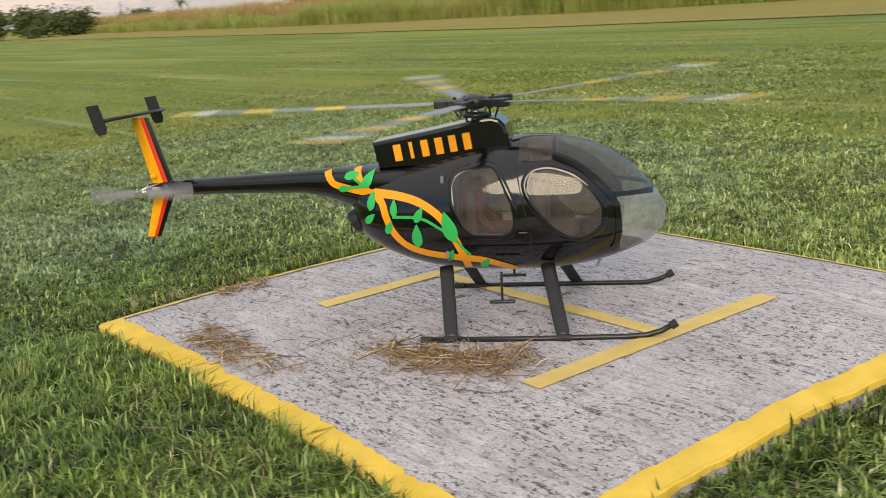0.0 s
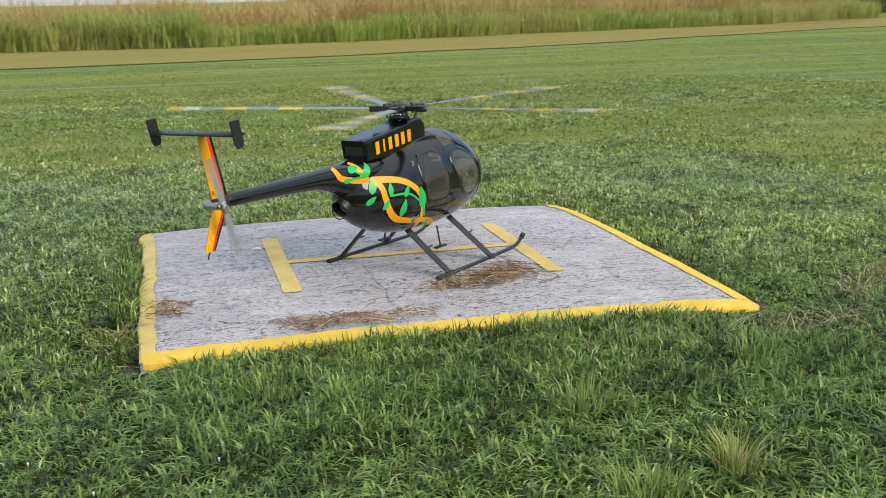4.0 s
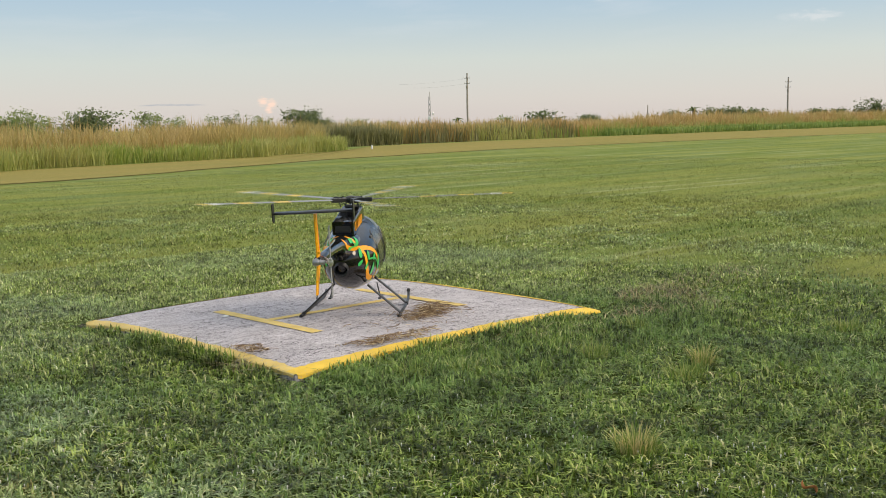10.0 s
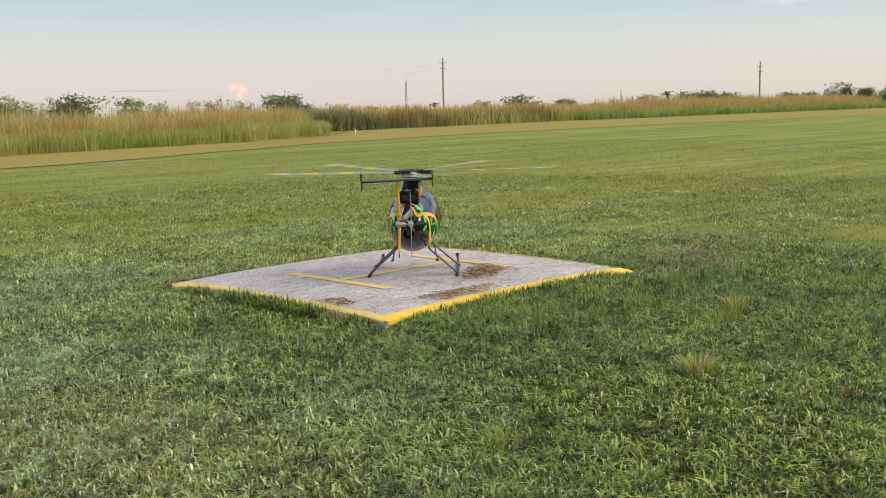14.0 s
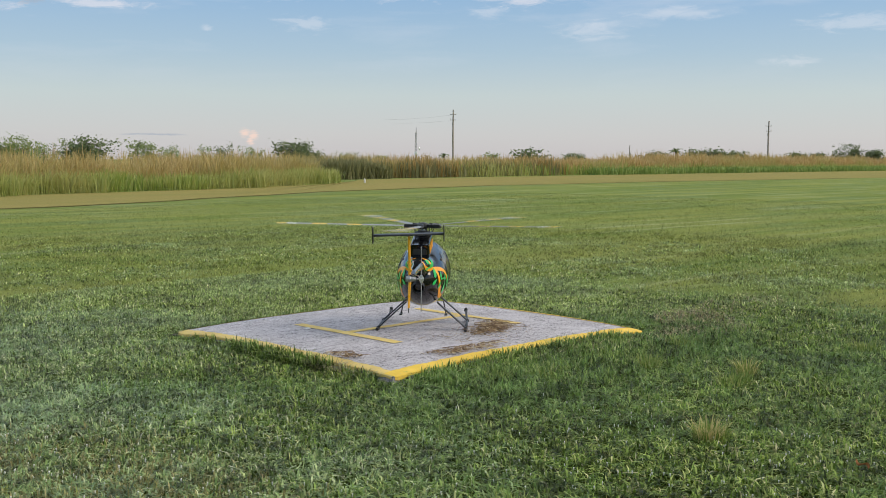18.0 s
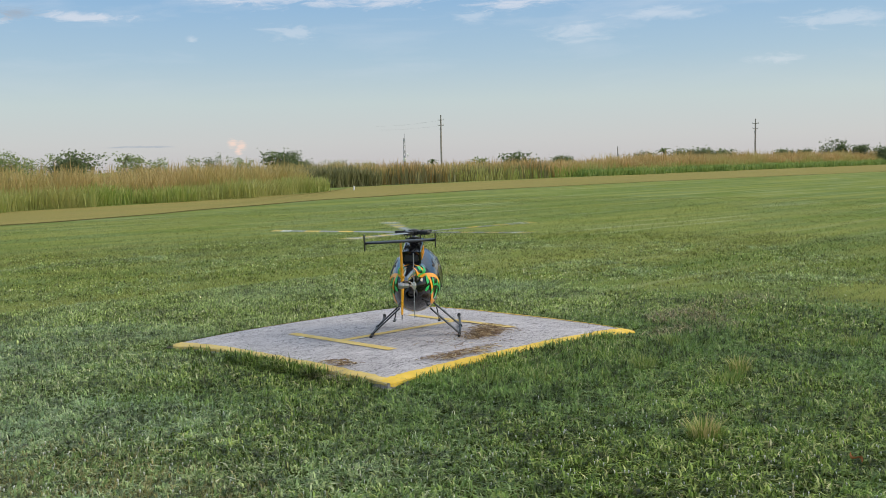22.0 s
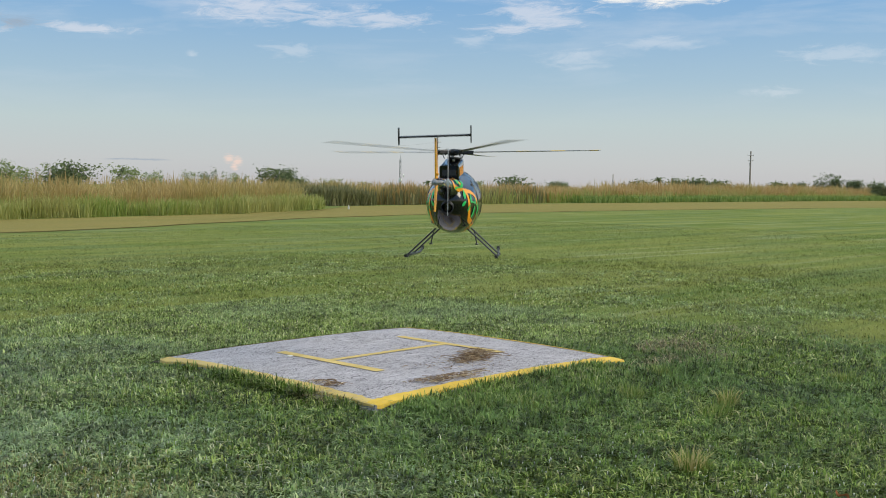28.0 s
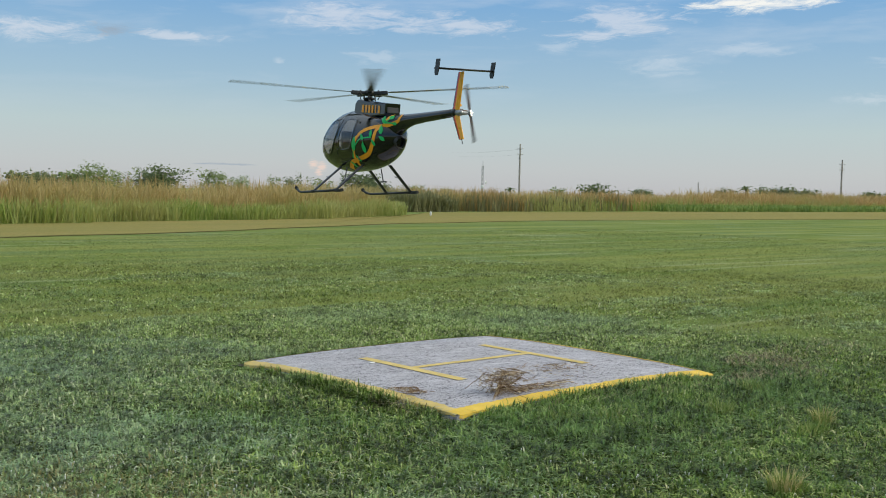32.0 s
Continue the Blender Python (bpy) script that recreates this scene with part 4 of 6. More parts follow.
# tiny white clover heads
k = 1500
fx, fy = rng.uniform(-3.4, 0.6, k), rng.uniform(-3.6, 0.4, k)
ok = (fy > -0.85 * fx - 5.6) & (near_pad(fx, fy) + rng.normal(0, 0.6, k) > 1.7)
fx, fy = fx[ok], fy[ok]
fz, fr = GROUND + rng.uniform(0.028, 0.050, len(fx)), rng.uniform(0.0022, 0.0042, len(fx))
vs, fs = [], []
for x, y, z, r in zip(fx, fy, fz, fr):
    b = len(vs)
    vs += [(x + r, y, z), (x, y + r, z), (x - r, y, z), (x, y - r, z), (x, y, z + 0.7 * r), (x, y, z - r * 4)]
    fs += [(b, b + 1, b + 4), (b + 1, b + 2, b + 4), (b + 2, b + 3, b + 4), (b + 3, b, b + 4), (b + 1, b, b + 5), (b + 2, b + 1, b + 5), (b + 3, b + 2, b + 5), (b, b + 3, b + 5)]
tagged(new("clover_flowers", raw_mesh("clover_flowers", vs, fs, M_FLOWER)), "tiny white clover heads among the grass", "flowers", kind="stuff")


def tussock(x, y, r, h, n, label):
    a, d = rng.uniform(0, 6.283, n), r * np.sqrt(rng.uniform(0, 1, n)) * 0.5
    ob = new("grass_tussock", blade_mesh("grass_tussock", d * np.cos(a), d * np.sin(a), np.zeros(n), h * rng.uniform(0.5, 1.15, n), np.full(n, 0.0045), rng.uniform(0.1, 0.85, n), a - math.pi / 2 + rng.normal(0, 0.4, n), M_TANTUFT if n > 170 else M_TUSSOCK))
    ob.location = (x, y, GROUND - 0.004)
    tagged(ob, label, "grass tussock", group="tussocks in the turf")


for x, y, r, h, n in TUSSOCKS:
    tussock(x, y, r, h, n, "dense grass tussock with dry tan tips in the turf" if n > 170 else "loose green grass tussock standing in the turf")


def dead_patch(x, y, rx, ry, n, label):
    a, d = rng.uniform(0, 6.283, n), np.sqrt(rng.uniform(0, 1, n))
    px, py = x + rx * d * np.cos(a), y + ry * d * np.sin(a)
    ob = new("dead_grass", blade_mesh("dead_grass", px, py, np.full(n, GROUND + 0.012), rng.uniform(0.03, 0.11, n), np.full(n, 0.0045), rng.uniform(0.9, 3.5, n), rng.uniform(0, 6.283, n), M_DRY))
    tagged(ob, label, "grass", kind="stuff")


for args in DEAD:
    dead_patch(*args, "flattened brown dead grass clippings on the turf")


def straw_pile(x, y, rx, ry, n, label, high=0.03, long=0.16, name="straw_pile"):
    """Fine broken chaff with longer crossed stalks on it, lying on the slab."""
    bm = bmesh.new()
    for i in range(n * 3):
        stalk = i % 7 == 0
        a, d = rng.uniform(0, 6.283), 0.95 * rng.uniform(0, 1) ** 0.6 + abs(rng.normal(0, 0.15))
        px, py = rx * d * math.cos(a) * (1 + 0.35 * math.sin(3 * a + x)), ry * d * math.sin(a) * (1 + 0.35 * math.cos(2 * a + y))
        ln = long * rng.uniform(0.4, 1.3) if stalk else long * rng.uniform(0.08, 0.35)
        t = rng.normal(0.5, 0.8) if stalk else rng.uniform(0, 6.283)
        z = 0.004 + high * max(0, 1 - d) * rng.uniform(0, 1)
        dx, dy, dz = math.cos(t) * ln / 2, math.sin(t) * ln / 2, rng.uniform(-0.4, 0.4) * high
        bow = rng.uniform(-0.012, 0.012)
        tube(bm, [(px - dx, py - dy, max(0.003, z - dz)), (px - dy * bow * 8, py + dx * bow * 8, z + abs(bow)), (px + dx, py + dy, max(0.003, z + dz))], 0.0018 if stalk else 0.0014, 3, False)
    ob = new(name, mesh_of(name, bm, M_STRAW))
    ob.location = (x, y, pad_height(x, y) + 0.005)
    tagged(ob, label, "straw", group="straw on the pad", kind="stuff")
    return ob


for p in STRAW:
    straw_pile(*p)
HEAP = [straw_pile(*p, "clump of dry brown straw heaped on the pad", 0.05, 0.21) for p in CLUMPS]


def reed_bank(name, line, depth, n, h, w, mat, label, z=GROUND, lean=0.5, front=0.0):
    """A bank of tall stems behind a line, which runs from left to right as one faces it."""
    seg = [math.dist(a, b) for a, b in zip(line, line[1:])]
    cum = np.concatenate([[0], np.cumsum(seg)])
    s = rng.uniform(0, cum[-1], n)
    lx, ly = np.interp(s, cum, [p[0] for p in line]), np.interp(s, cum, [p[1] for p in line])
    i = np.clip(np.searchsorted(cum, s) - 1, 0, len(seg) - 1)
    dx = np.array([(b[0] - a[0]) / q for a, b, q in zip(line, line[1:], seg)])[i]
    dy = np.array([(b[1] - a[1]) / q for a, b, q in zip(line, line[1:], seg)])[i]
    d = front + depth * rng.uniform(0, 1, n) ** 1.6 + 0.5 * np.sin(s * 1.3) * rng.uniform(0, 1, n) + 0.35 * np.sin(s * 0.37 + 1)
    x, y = lx - dy * d, ly + dx * d
    wave = 1 + 0.16 * np.sin(s * 0.53) * np.sin(s * 0.21 + 2) + 0.10 * np.sin(s * 1.9 + d)
    hh = h * wave * (0.45 + 0.62 * rng.uniform(0, 1, n) ** 0.6)
    me = blade_mesh(name, x, y, np.full(n, z), hh, w * rng.uniform(0.6, 1.5, n), lean * rng.uniform(0.1, 1.6, n), rng.uniform(0, 6.283, n), mat, 0.9, 0.62)
    ob = new(name, me)
    tagged(ob, label, "reeds", kind="stuff")


for args in BANKS:
    reed_bank(*args)


# a brown fallen leaf in the turf and a pale stone chip on the slab
bm = bmesh.new()
leaf_rows = [[bm.verts.new((0.007 * k * math.sin(math.pi * min(1, (i + 0.3) / 8)), 0.008 * i - 0.03, 0.01 + 0.012 * math.sin(i * 0.8) + 0.006 * abs(k))) for k in (-2, -1, 0, 1, 2)] for i in range(9)]
for r0, r1 in zip(leaf_rows, leaf_rows[1:]):
    for k in range(4):
        bm.faces.new((r0[k], r0[k + 1], r1[k + 1], r1[k]))
fallen = new("fallen_leaf", mesh_of("fallen_leaf", bm, M_RUST, True))
fallen.matrix_world = pose(0.18, -2.86, GROUND + 0.03, 35, 20, 40)
tagged(fallen, "dry rust-brown leaf caught in the turf", "leaf")
bm = bmesh.new()
bmesh.ops.create_icosphere(bm, subdivisions=2, radius=0.02, matrix=Matrix.Diagonal((1.5, 0.8, 0.35, 1)))
for v in bm.verts:
    v.co *= 1 + 0.25 * noise.noise(v.co * 60)
chip = new("stone_chip", mesh_of("stone_chip", bm, M_WHITE))
chip.location = (0.60, 1.62, pad_height(0.6, 1.62) + 0.005)
tagged(chip, "small white stone chip lying on the pad", "stone")


# ---- the helicopter ----
# stations of the cabin: x, lowest z, highest z, half width
STATIONS = [(-0.285, 0.37, 0.42, 0.02), (-0.275, 0.33, 0.46, 0.06), (-0.24, 0.29, 0.505, 0.10), (-0.18, 0.25, 0.53, 0.137), (-0.1, 0.215, 0.55, 0.17), (0.0, 0.187, 0.572, 0.195),
            (0.1, 0.172, 0.595, 0.206), (0.2, 0.167, 0.612, 0.21), (0.33, 0.165, 0.626, 0.213), (0.43, 0.170, 0.620, 0.210), (0.52, 0.183, 0.598, 0.200), (0.60, 0.204, 0.560, 0.180),
            (0.66, 0.226, 0.518, 0.155), (0.72, 0.256, 0.452, 0.115), (0.762, 0.292, 0.398, 0.06), (0.782, 0.345, 0.350, 0.002)]
_xs = np.linspace(-0.285, 0.782, 160)
_wide = 0.90
_st = np.array([np.interp(_xs, [s[0] for s in STATIONS], [s[k] * (_wide if k == 3 else 1) for s in STATIONS]) for k in (1, 2, 3)])
for _ in range(14):
    _st[:, 1:-1] = (_st[:, :-2] + 2 * _st[:, 1:-1] + _st[:, 2:]) / 4


def section(x):
    b, t, w = (float(np.interp(x, _xs, _st[k])) for k in range(3))
    return (b + t) / 2, (t - b) / 2, w


def skin(x, a, out=0.0):
    """A point of the cabin's skin at the angle a (0: left side, 90: top)."""
    c, h, w = section(x)
    ca, sa = math.cos(a), math.sin(a)
    nx = Vector((0, ca / max(w, 1e-3), sa / max(h, 1e-3))).normalized()
    return Vector((x, w * ca, c + h * sa)) + nx * out


def skin_at(x, z, side, out=0.0):
    c, h, w = section(x)
    a = math.asin(max(-0.999, min(0.999, (z - c) / h)))
    return skin(x, a if side > 0 else math.pi - a, out)


def boom_at(x, z, side, out=0.0):
    r = boom_radius(x)
    deep = r + boom_drop(x) if z < BOOM_Z else r
    s = max(-0.98, min(0.98, (z - BOOM_Z) / deep))
    return Vector((x, side * (boom_width(x) * math.sqrt(1 - s * s) + out), BOOM_Z + deep * s * 1.02))


BOOM_Z = 0.500


def boom_drop(x):
    return float(np.interp(x, [-0.48, -0.37, -0.30, -0.2], [0, 0.018, 0.046, 0.095]))


def boom_radius(x):
    return float(np.interp(x, [-0.96, -0.5, -0.33, -0.15, 0.03], [0.026, 0.037, 0.044, 0.052, 0.055]))


def boom_width(x):
    """Half width: the boom flares where it meets the cabin."""
    return boom_radius(x) * 0.95 * float(np.interp(x, [-0.46, -0.36, -0.28, -0.2], [1.0, 1.12, 1.45, 2.0]))


def ribbon(bm, pts, width, where, side, out):
    """A flat band of vinyl along a line on the skin."""
    fine = []
    for i in range(len(pts) - 1):
        p0, p1, p2, p3 = (Vector(pts[max(0, min(len(pts) - 1, i + k))]) for k in (-1, 0, 1, 2))
        for j in range(5):
            t = j / 5
            fine.append(0.5 * ((2 * p1) + (p2 - p0) * t + (2 * p0 - 5 * p1 + 4 * p2 - p3) * t * t + (3 * p1 - p0 - 3 * p2 + p3) * t ** 3))
    fine.append(Vector(pts[-1]))
    rows = []
    for i, p in enumerate(fine):
        d = (fine[min(i + 1, len(fine) - 1)] - fine[max(i - 1, 0)]).normalized()
        n = Vector((-d.y, d.x))
        rows.append([bm.verts.new(where(*(p + n * width * k), side, out)) for k in (-0.5, -0.17, 0.17, 0.5)])
    for a, b in zip(rows, rows[1:]):
        for k in range(3):
            bm.faces.new((a[k], a[k + 1], b[k + 1], b[k]))


def leaf(bm, x, z, angle, size, where, side, out):
    ca, sa = math.cos(radians(angle)), math.sin(radians(angle))
    rows = []
    for i in range(9):
        t = i / 8
        w = 0.50 * size * math.sin(math.pi * t ** 0.8) ** 0.8 * (1 - 0.25 * t)
        rows.append([bm.verts.new(where(x + (ca * (t - 0.5) * size - sa * w * k * 0.5), z + (sa * (t - 0.5) * size + ca * w * k * 0.5), side, out)) for k in (-1, 0, 1)])
    for a, b in zip(rows, rows[1:]):
        for k in range(2):
            bm.faces.new((a[k], a[k + 1], b[k + 1], b[k]))


def patch(bm, outline, side, out, rings=7):
    """A pane laid on the skin inside an outline of x, z points."""
    loop = smooth_loop(outline)
    n = len(loop)
    mid = sum(loop, Vector((0, 0))) / n
    rows = [[bm.verts.new(skin_at(*(mid.lerp(p, r / rings)), side, out)) for p in loop] for r in range(1, rings + 1)]
    c = bm.verts.new(skin_at(*mid, side, out))
    for k in range(n):
        bm.faces.new((c, rows[0][k], rows[0][(k + 1) % n]))
        for a, b in zip(rows, rows[1:]):
            bm.faces.new((a[k], b[k], b[(k + 1) % n], a[(k + 1) % n]))
    return loop


# front edge of the black skin, as x against height; above it the clear canopy
ARC = [(0.395, 0.585), (0.43, 0.566), (0.49, 0.540), (0.535, 0.508), (0.575, 0.468), (0.603, 0.436)]
STRIP_Z, NOSE_X = 0.436, 0.622


def arc_height(x):
    return float(np.interp(x, [p[0] for p in ARC], [p[1] for p in ARC]))


def clear_at(x, ang, z):
    """Which canopy pane covers this place of the skin, if any."""
    top = abs(ang - 90)
    if 0.437 < x < 0.765 and z > arc_height(x) + 0.003 and top > 2.5:
        return "windscreen"
    if 0.318 < x < 0.418 and 4 < top < 44:
        return "roof_window"
    if NOSE_X + 0.004 < x < 0.772 and z < STRIP_Z - 0.006 and z > 0.245:
        return "nose_window"
    return ""


def angle_of(x, z):
    c, h, w = section(x)
    return math.degrees(math.asin(max(-1, min(1, (z - c) / max(h, 1e-4)))))


def canopy(bm, x0, x1, low, high, side, out):
    """A clear pane on the skin between two angles given for each x."""
    rows = []
    for i in range(29):
        x = x0 + (x1 - x0) * i / 28
        a0, a1 = low(x), max(low(x), high(x))
        rows.append([bm.verts.new(skin(x, radians(a) if side > 0 else math.pi - radians(a), out)) for a in (a0 + (a1 - a0) * k / 20 for k in range(21))])
    for a, b in zip(rows, rows[1:]):
        for k in range(20):
            bm.faces.new((a[k], a[k + 1], b[k + 1], b[k]))


CANOPY = (("windscreen", 0.432, 0.772, lambda x: angle_of(x, arc_height(x)), lambda x: 88.5), ("roof_window", 0.314, 0.422, lambda x: 44, lambda x: 87),
          ("nose_window", NOSE_X, 0.776, lambda x: angle_of(x, 0.242), lambda x: angle_of(x, STRIP_Z - 0.003)))


def smooth_loop(outline, n=56):
    pts = [Vector(p) for p in outline]
    seg = [(pts[(i + 1) % len(pts)] - pts[i]).length for i in range(len(pts))]
    tot, loop = sum(seg), []
    for k in range(n):
        s = tot * k / n
        i = 0
        while s > seg[i]:
            s -= seg[i]
            i += 1
        loop.append(pts[i].lerp(pts[(i + 1) % len(pts)], s / seg[i]))
    for _ in range(3):
        loop = [(loop[i - 1] + 2 * loop[i] + loop[(i + 1) % n]) / 4 for i in range(n)]
    return loop


def inside(x, z, outline):
    hit = False
    for (x0, z0), (x1, z1) in zip(outline, outline[1:] + outline[:1]):
        if (z0 > z) != (z1 > z) and x < (x1 - x0) * (z - z0) / (z1 - z0) + x0:
            hit = not hit
    return hit


VINE_A = [(-0.196, 0.467), (-0.097, 0.459), (-0.015, 0.436), (0.051, 0.388), (0.091, 0.317), (0.113, 0.248), (0.118, 0.195)]
VINE_B = [(-0.191, 0.467), (-0.156, 0.437), (-0.141, 0.386), (-0.122, 0.338), (-0.083, 0.292), (-0.027, 0.265), (0.077, 0.245), (0.17, 0.231), (0.238, 0.204), (0.278, 0.183)]
BOOM_A = [(-0.361, 0.538), (-0.352, 0.515), (-0.331, 0.492), (-0.26, 0.474), (-0.205, 0.467), (-0.185, 0.466)]
BOOM_B = [(-0.252, 0.547), (-0.243, 0.525), (-0.226, 0.494), (-0.200, 0.462)]
STEM = [(-0.119, 0.39), (-0.017, 0.386), (0.047, 0.351), (0.091, 0.317), (0.114, 0.282), (0.137, 0.254)]
BOOM_STEM = [(-0.312, 0.479), (-0.261, 0.484), (-0.224, 0.49), (-0.249, 0.507), (-0.277, 0.532)]
LEAVES = [(-0.194, 0.440, 75, 0.07), (-0.205, 0.380, 40, 0.055), (-0.134, 0.353, 60, 0.055), (-0.111, 0.419, 85, 0.06), (-0.023, 0.398, 60, 0.06), (-0.036, 0.325, 85, 0.085),
          (0.077, 0.356, 105, 0.11), (0.069, 0.252, 60, 0.055), (0.180, 0.217, 50, 0.055)]
BOOM_LEAVES = [(-0.267, 0.524, 15, 0.06), (-0.204, 0.512, 55, 0.075), (-0.298, 0.478, 5, 0.05)]
FRONT_PANE = [(0.348, 0.528), (0.408, 0.538), (0.484, 0.514), (0.545, 0.464), (0.585, 0.398), (0.574, 0.335), (0.522, 0.298), (0.468, 0.298), (0.410, 0.338), (0.358, 0.408), (0.325, 0.482)]
REAR_PANE = [(0.090, 0.505), (0.108, 0.532), (0.15, 0.542), (0.232, 0.550), (0.258, 0.505), (0.296, 0.42), (0.300, 0.342), (0.278, 0.316), (0.150, 0.318), (0.114, 0.352), (0.092, 0.435)]


CANT = 0.035


def build_helicopter():
    heli = new("helicopter")
    tagged(heli, "glossy black model helicopter with orange and green vine decals", "helicopter")

    # skin of the cabin, open where the panes sit
    bm = bmesh.new()
    rows, ring = [], 160
    holes = [[(p.x, p.y) for p in smooth_loop(o)] for o in (FRONT_PANE, REAR_PANE)]
    fine = np.linspace(_xs[0], _xs[-1], 240)
    for x in fine:
        rows.append([bm.verts.new(skin(float(x), 2 * math.pi * k / ring)) for k in range(ring)])
    for i, (a, b) in enumerate(zip(rows, rows[1:])):
        for k in range(ring):
            x, ang = (fine[i] + fine[i + 1]) / 2, 360 * (k + 0.5) / ring
            z = (a[k].co.z + b[(k + 1) % ring].co.z) / 2
            sideways = abs((ang + 90) % 180 - 90) < 62
            if sideways and any(inside(x, z, o) for o in holes):
                continue
            if clear_at(x, ang if ang < 270 else ang - 360, z):
                continue
            bm.faces.new((a[k], a[(k + 1) % ring], b[(k + 1) % ring], b[k]))
    bm.faces.new(rows[0][::-1])
    bm.faces.new(rows[-1])
    bmesh.ops.delete(bm, geom=[v for v in bm.verts if not v.link_faces], context="VERTS")
    body = part("fuselage", bm, M_BLACK, heli, "glossy black egg-shaped fuselage", True)
    # cabin fittings behind the panes
    bm = bmesh.new()
    box(bm, 0.29, 0, 0.238, 0.48, 0.18, 0.012, 0.004)
    part("cabin_floor", bm, M_CABIN, heli)
    bm = bmesh.new()
    box(bm, 0.06, 0, 0.38, 0.012, 0.30, 0.28, 0.004)
    part("rear_bulkhead", bm, M_CABIN, heli)
    bm = bmesh.new()
    box(bm, 0.315, 0, 0.40, 0.05, 0.035, 0.34, 0.008)
    part("cabin_pillar", bm, M_MATT, heli)
    bm = bmesh.new()
    box(bm, 0.585, 0, 0.305, 0.05, 0.12, 0.13, 0.012)
    part("instrument_panel", bm, M_MATT, heli, "black instrument panel")
    for sx in (0.20, 0.42):
        for sy in (-0.078, 0.078):
            bm = bmesh.new()
            box(bm, sx, sy, 0.285, 0.12, 0.10, 0.045, 0.012)
            box(bm, sx - 0.055, sy, 0.375, 0.035, 0.10, 0.19, 0.012, Matrix())
            seat = part("cabin_seat", bm, M_SEAT, heli, "grey cabin seat")
            if sx > 0.3:
                continue
            bm = bmesh.new()
            for q in (-0.022, 0.022):
                tube(bm, [(sx - 0.036, sy + q, 0.455), (sx - 0.030, sy + q, 0.36), (sx + 0.01, sy + q * 0.4, 0.312)], 0.006, 6)
            part("seat_belt", bm, M_REDPART, seat, "red seat belt")

    for side in (-1, 1):
        for nm, outline in (("front_window", FRONT_PANE), ("rear_window", REAR_PANE)):
            bm = bmesh.new()
            loop = patch(bm, outline, side, 0.0035)
            w = part(nm, bm, M_GLASS, heli, "tinted reflective side window", True)
            bm = bmesh.new()
            ring = [skin_at(*p, side, 0.003) for p in loop + loop[:1]]
            mid = sum((Vector((p[0], p[1])) for p in loop), Vector((0, 0))) / len(loop)
            bands = []
            for d, lift_out in ((-0.011, 0.001), (-0.006, 0.0048), (0.006, 0.0048), (0.011, 0.0005)):
                bands.append([bm.verts.new(skin_at(*(p + (p - mid).normalized() * d), side, lift_out)) for p in loop])
            for r0, r1 in zip(bands, bands[1:]):
                for q in range(len(loop)):
                    bm.faces.new((r0[q], r1[q], r1[(q + 1) % len(loop)], r0[(q + 1) % len(loop)]))
            part("window_seal", bm, M_BLACK, w, "", True)
        # door seams and hinge
        bm = bmesh.new()
        tube(bm, [skin_at(x, z, side, 0.0005) for x, z in ((0.305, 0.545), (0.312, 0.50), (0.322, 0.44), (0.335, 0.37), (0.345, 0.30), (0.335, 0.24))], 0.0022, 6)
        tube(bm, [skin_at(x, z, side, 0.0005) for x, z in ((0.10, 0.50), (0.115, 0.40), (0.13, 0.30), (0.15, 0.25), (0.24, 0.235), (0.335, 0.24))], 0.0016, 6)
        part("door_seam", bm, M_MATT, heli)
        bm = bmesh.new()
        p = skin_at(0.32, 0.33, side, 0.006)
        box(bm, *p, 0.03, 0.008, 0.008, 0.002)
        part("door_handle", bm, M_MATT, heli)
        # vinyl vine
        bm = bmesh.new()
        ribbon(bm, VINE_A, 0.027, skin_at, side, 0.0018)
        ribbon(bm, BOOM_A, 0.025, boom_at, side, 0.0018)
        part("vine_stripe", bm, M_ORANGE, heli, "orange vinyl vine stripe", True)
        bm = bmesh.new()
        ribbon(bm, VINE_B, 0.027, skin_at, side, 0.0026)
        ribbon(bm, BOOM_B, 0.025, boom_at, side, 0.0026)
        part("vine_stripe", bm, M_ORANGE, heli, "orange vinyl vine stripe", True)
        bm = bmesh.new()
        ribbon(bm, STEM, 0.010, skin_at, side, 0.0034)
        part("vine_stem", bm, M_GREEN, heli, "green vinyl stem", True)
        bm = bmesh.new()
        ribbon(bm, BOOM_STEM, 0.010, boom_at, side, 0.0034)
        part("vine_stem", bm, M_GREEN, heli, "green vinyl stem", True)
        for spec, where in [(s, skin_at) for s in LEAVES] + [(s, boom_at) for s in BOOM_LEAVES]:
            bm = bmesh.new()
            leaf(bm, *spec, where, side, 0.0042)
            part("vine_leaf", bm, M_GREEN, heli, "", True)

    for side in (-1, 1):
        for nm, x0, x1, low, high in CANOPY:
            bm = bmesh.new()
            canopy(bm, x0, x1, low, high, side, 0.002)
            pane = part(nm, bm, {"roof_window": M_GLASS, "windscreen": M_CLEAR, "nose_window": M_NOSE}[nm], heli, "clear glossy canopy pane", True)
            if nm != "roof_window":
                bm = bmesh.new()
                if nm == "windscreen":
                    ribbon(bm, ARC[1:], 0.020, skin_at, side, 0.0042)
                    ribbon(bm, [(0.595, STRIP_Z), (0.65, STRIP_Z - 0.002), (0.70, STRIP_Z - 0.006), (0.735, STRIP_Z - 0.012)], 0.014, skin_at, side, 0.0044)
                else:
                    ribbon(bm, [(0.598, STRIP_Z + 0.006), (0.618, 0.41), (0.624, 0.37), (0.624, 0.32), (0.616, 0.28), (0.60, 0.25)], 0.018, skin_at, side, 0.0043)
                part("canopy_frame", bm, M_BLACK, pane, "", True)
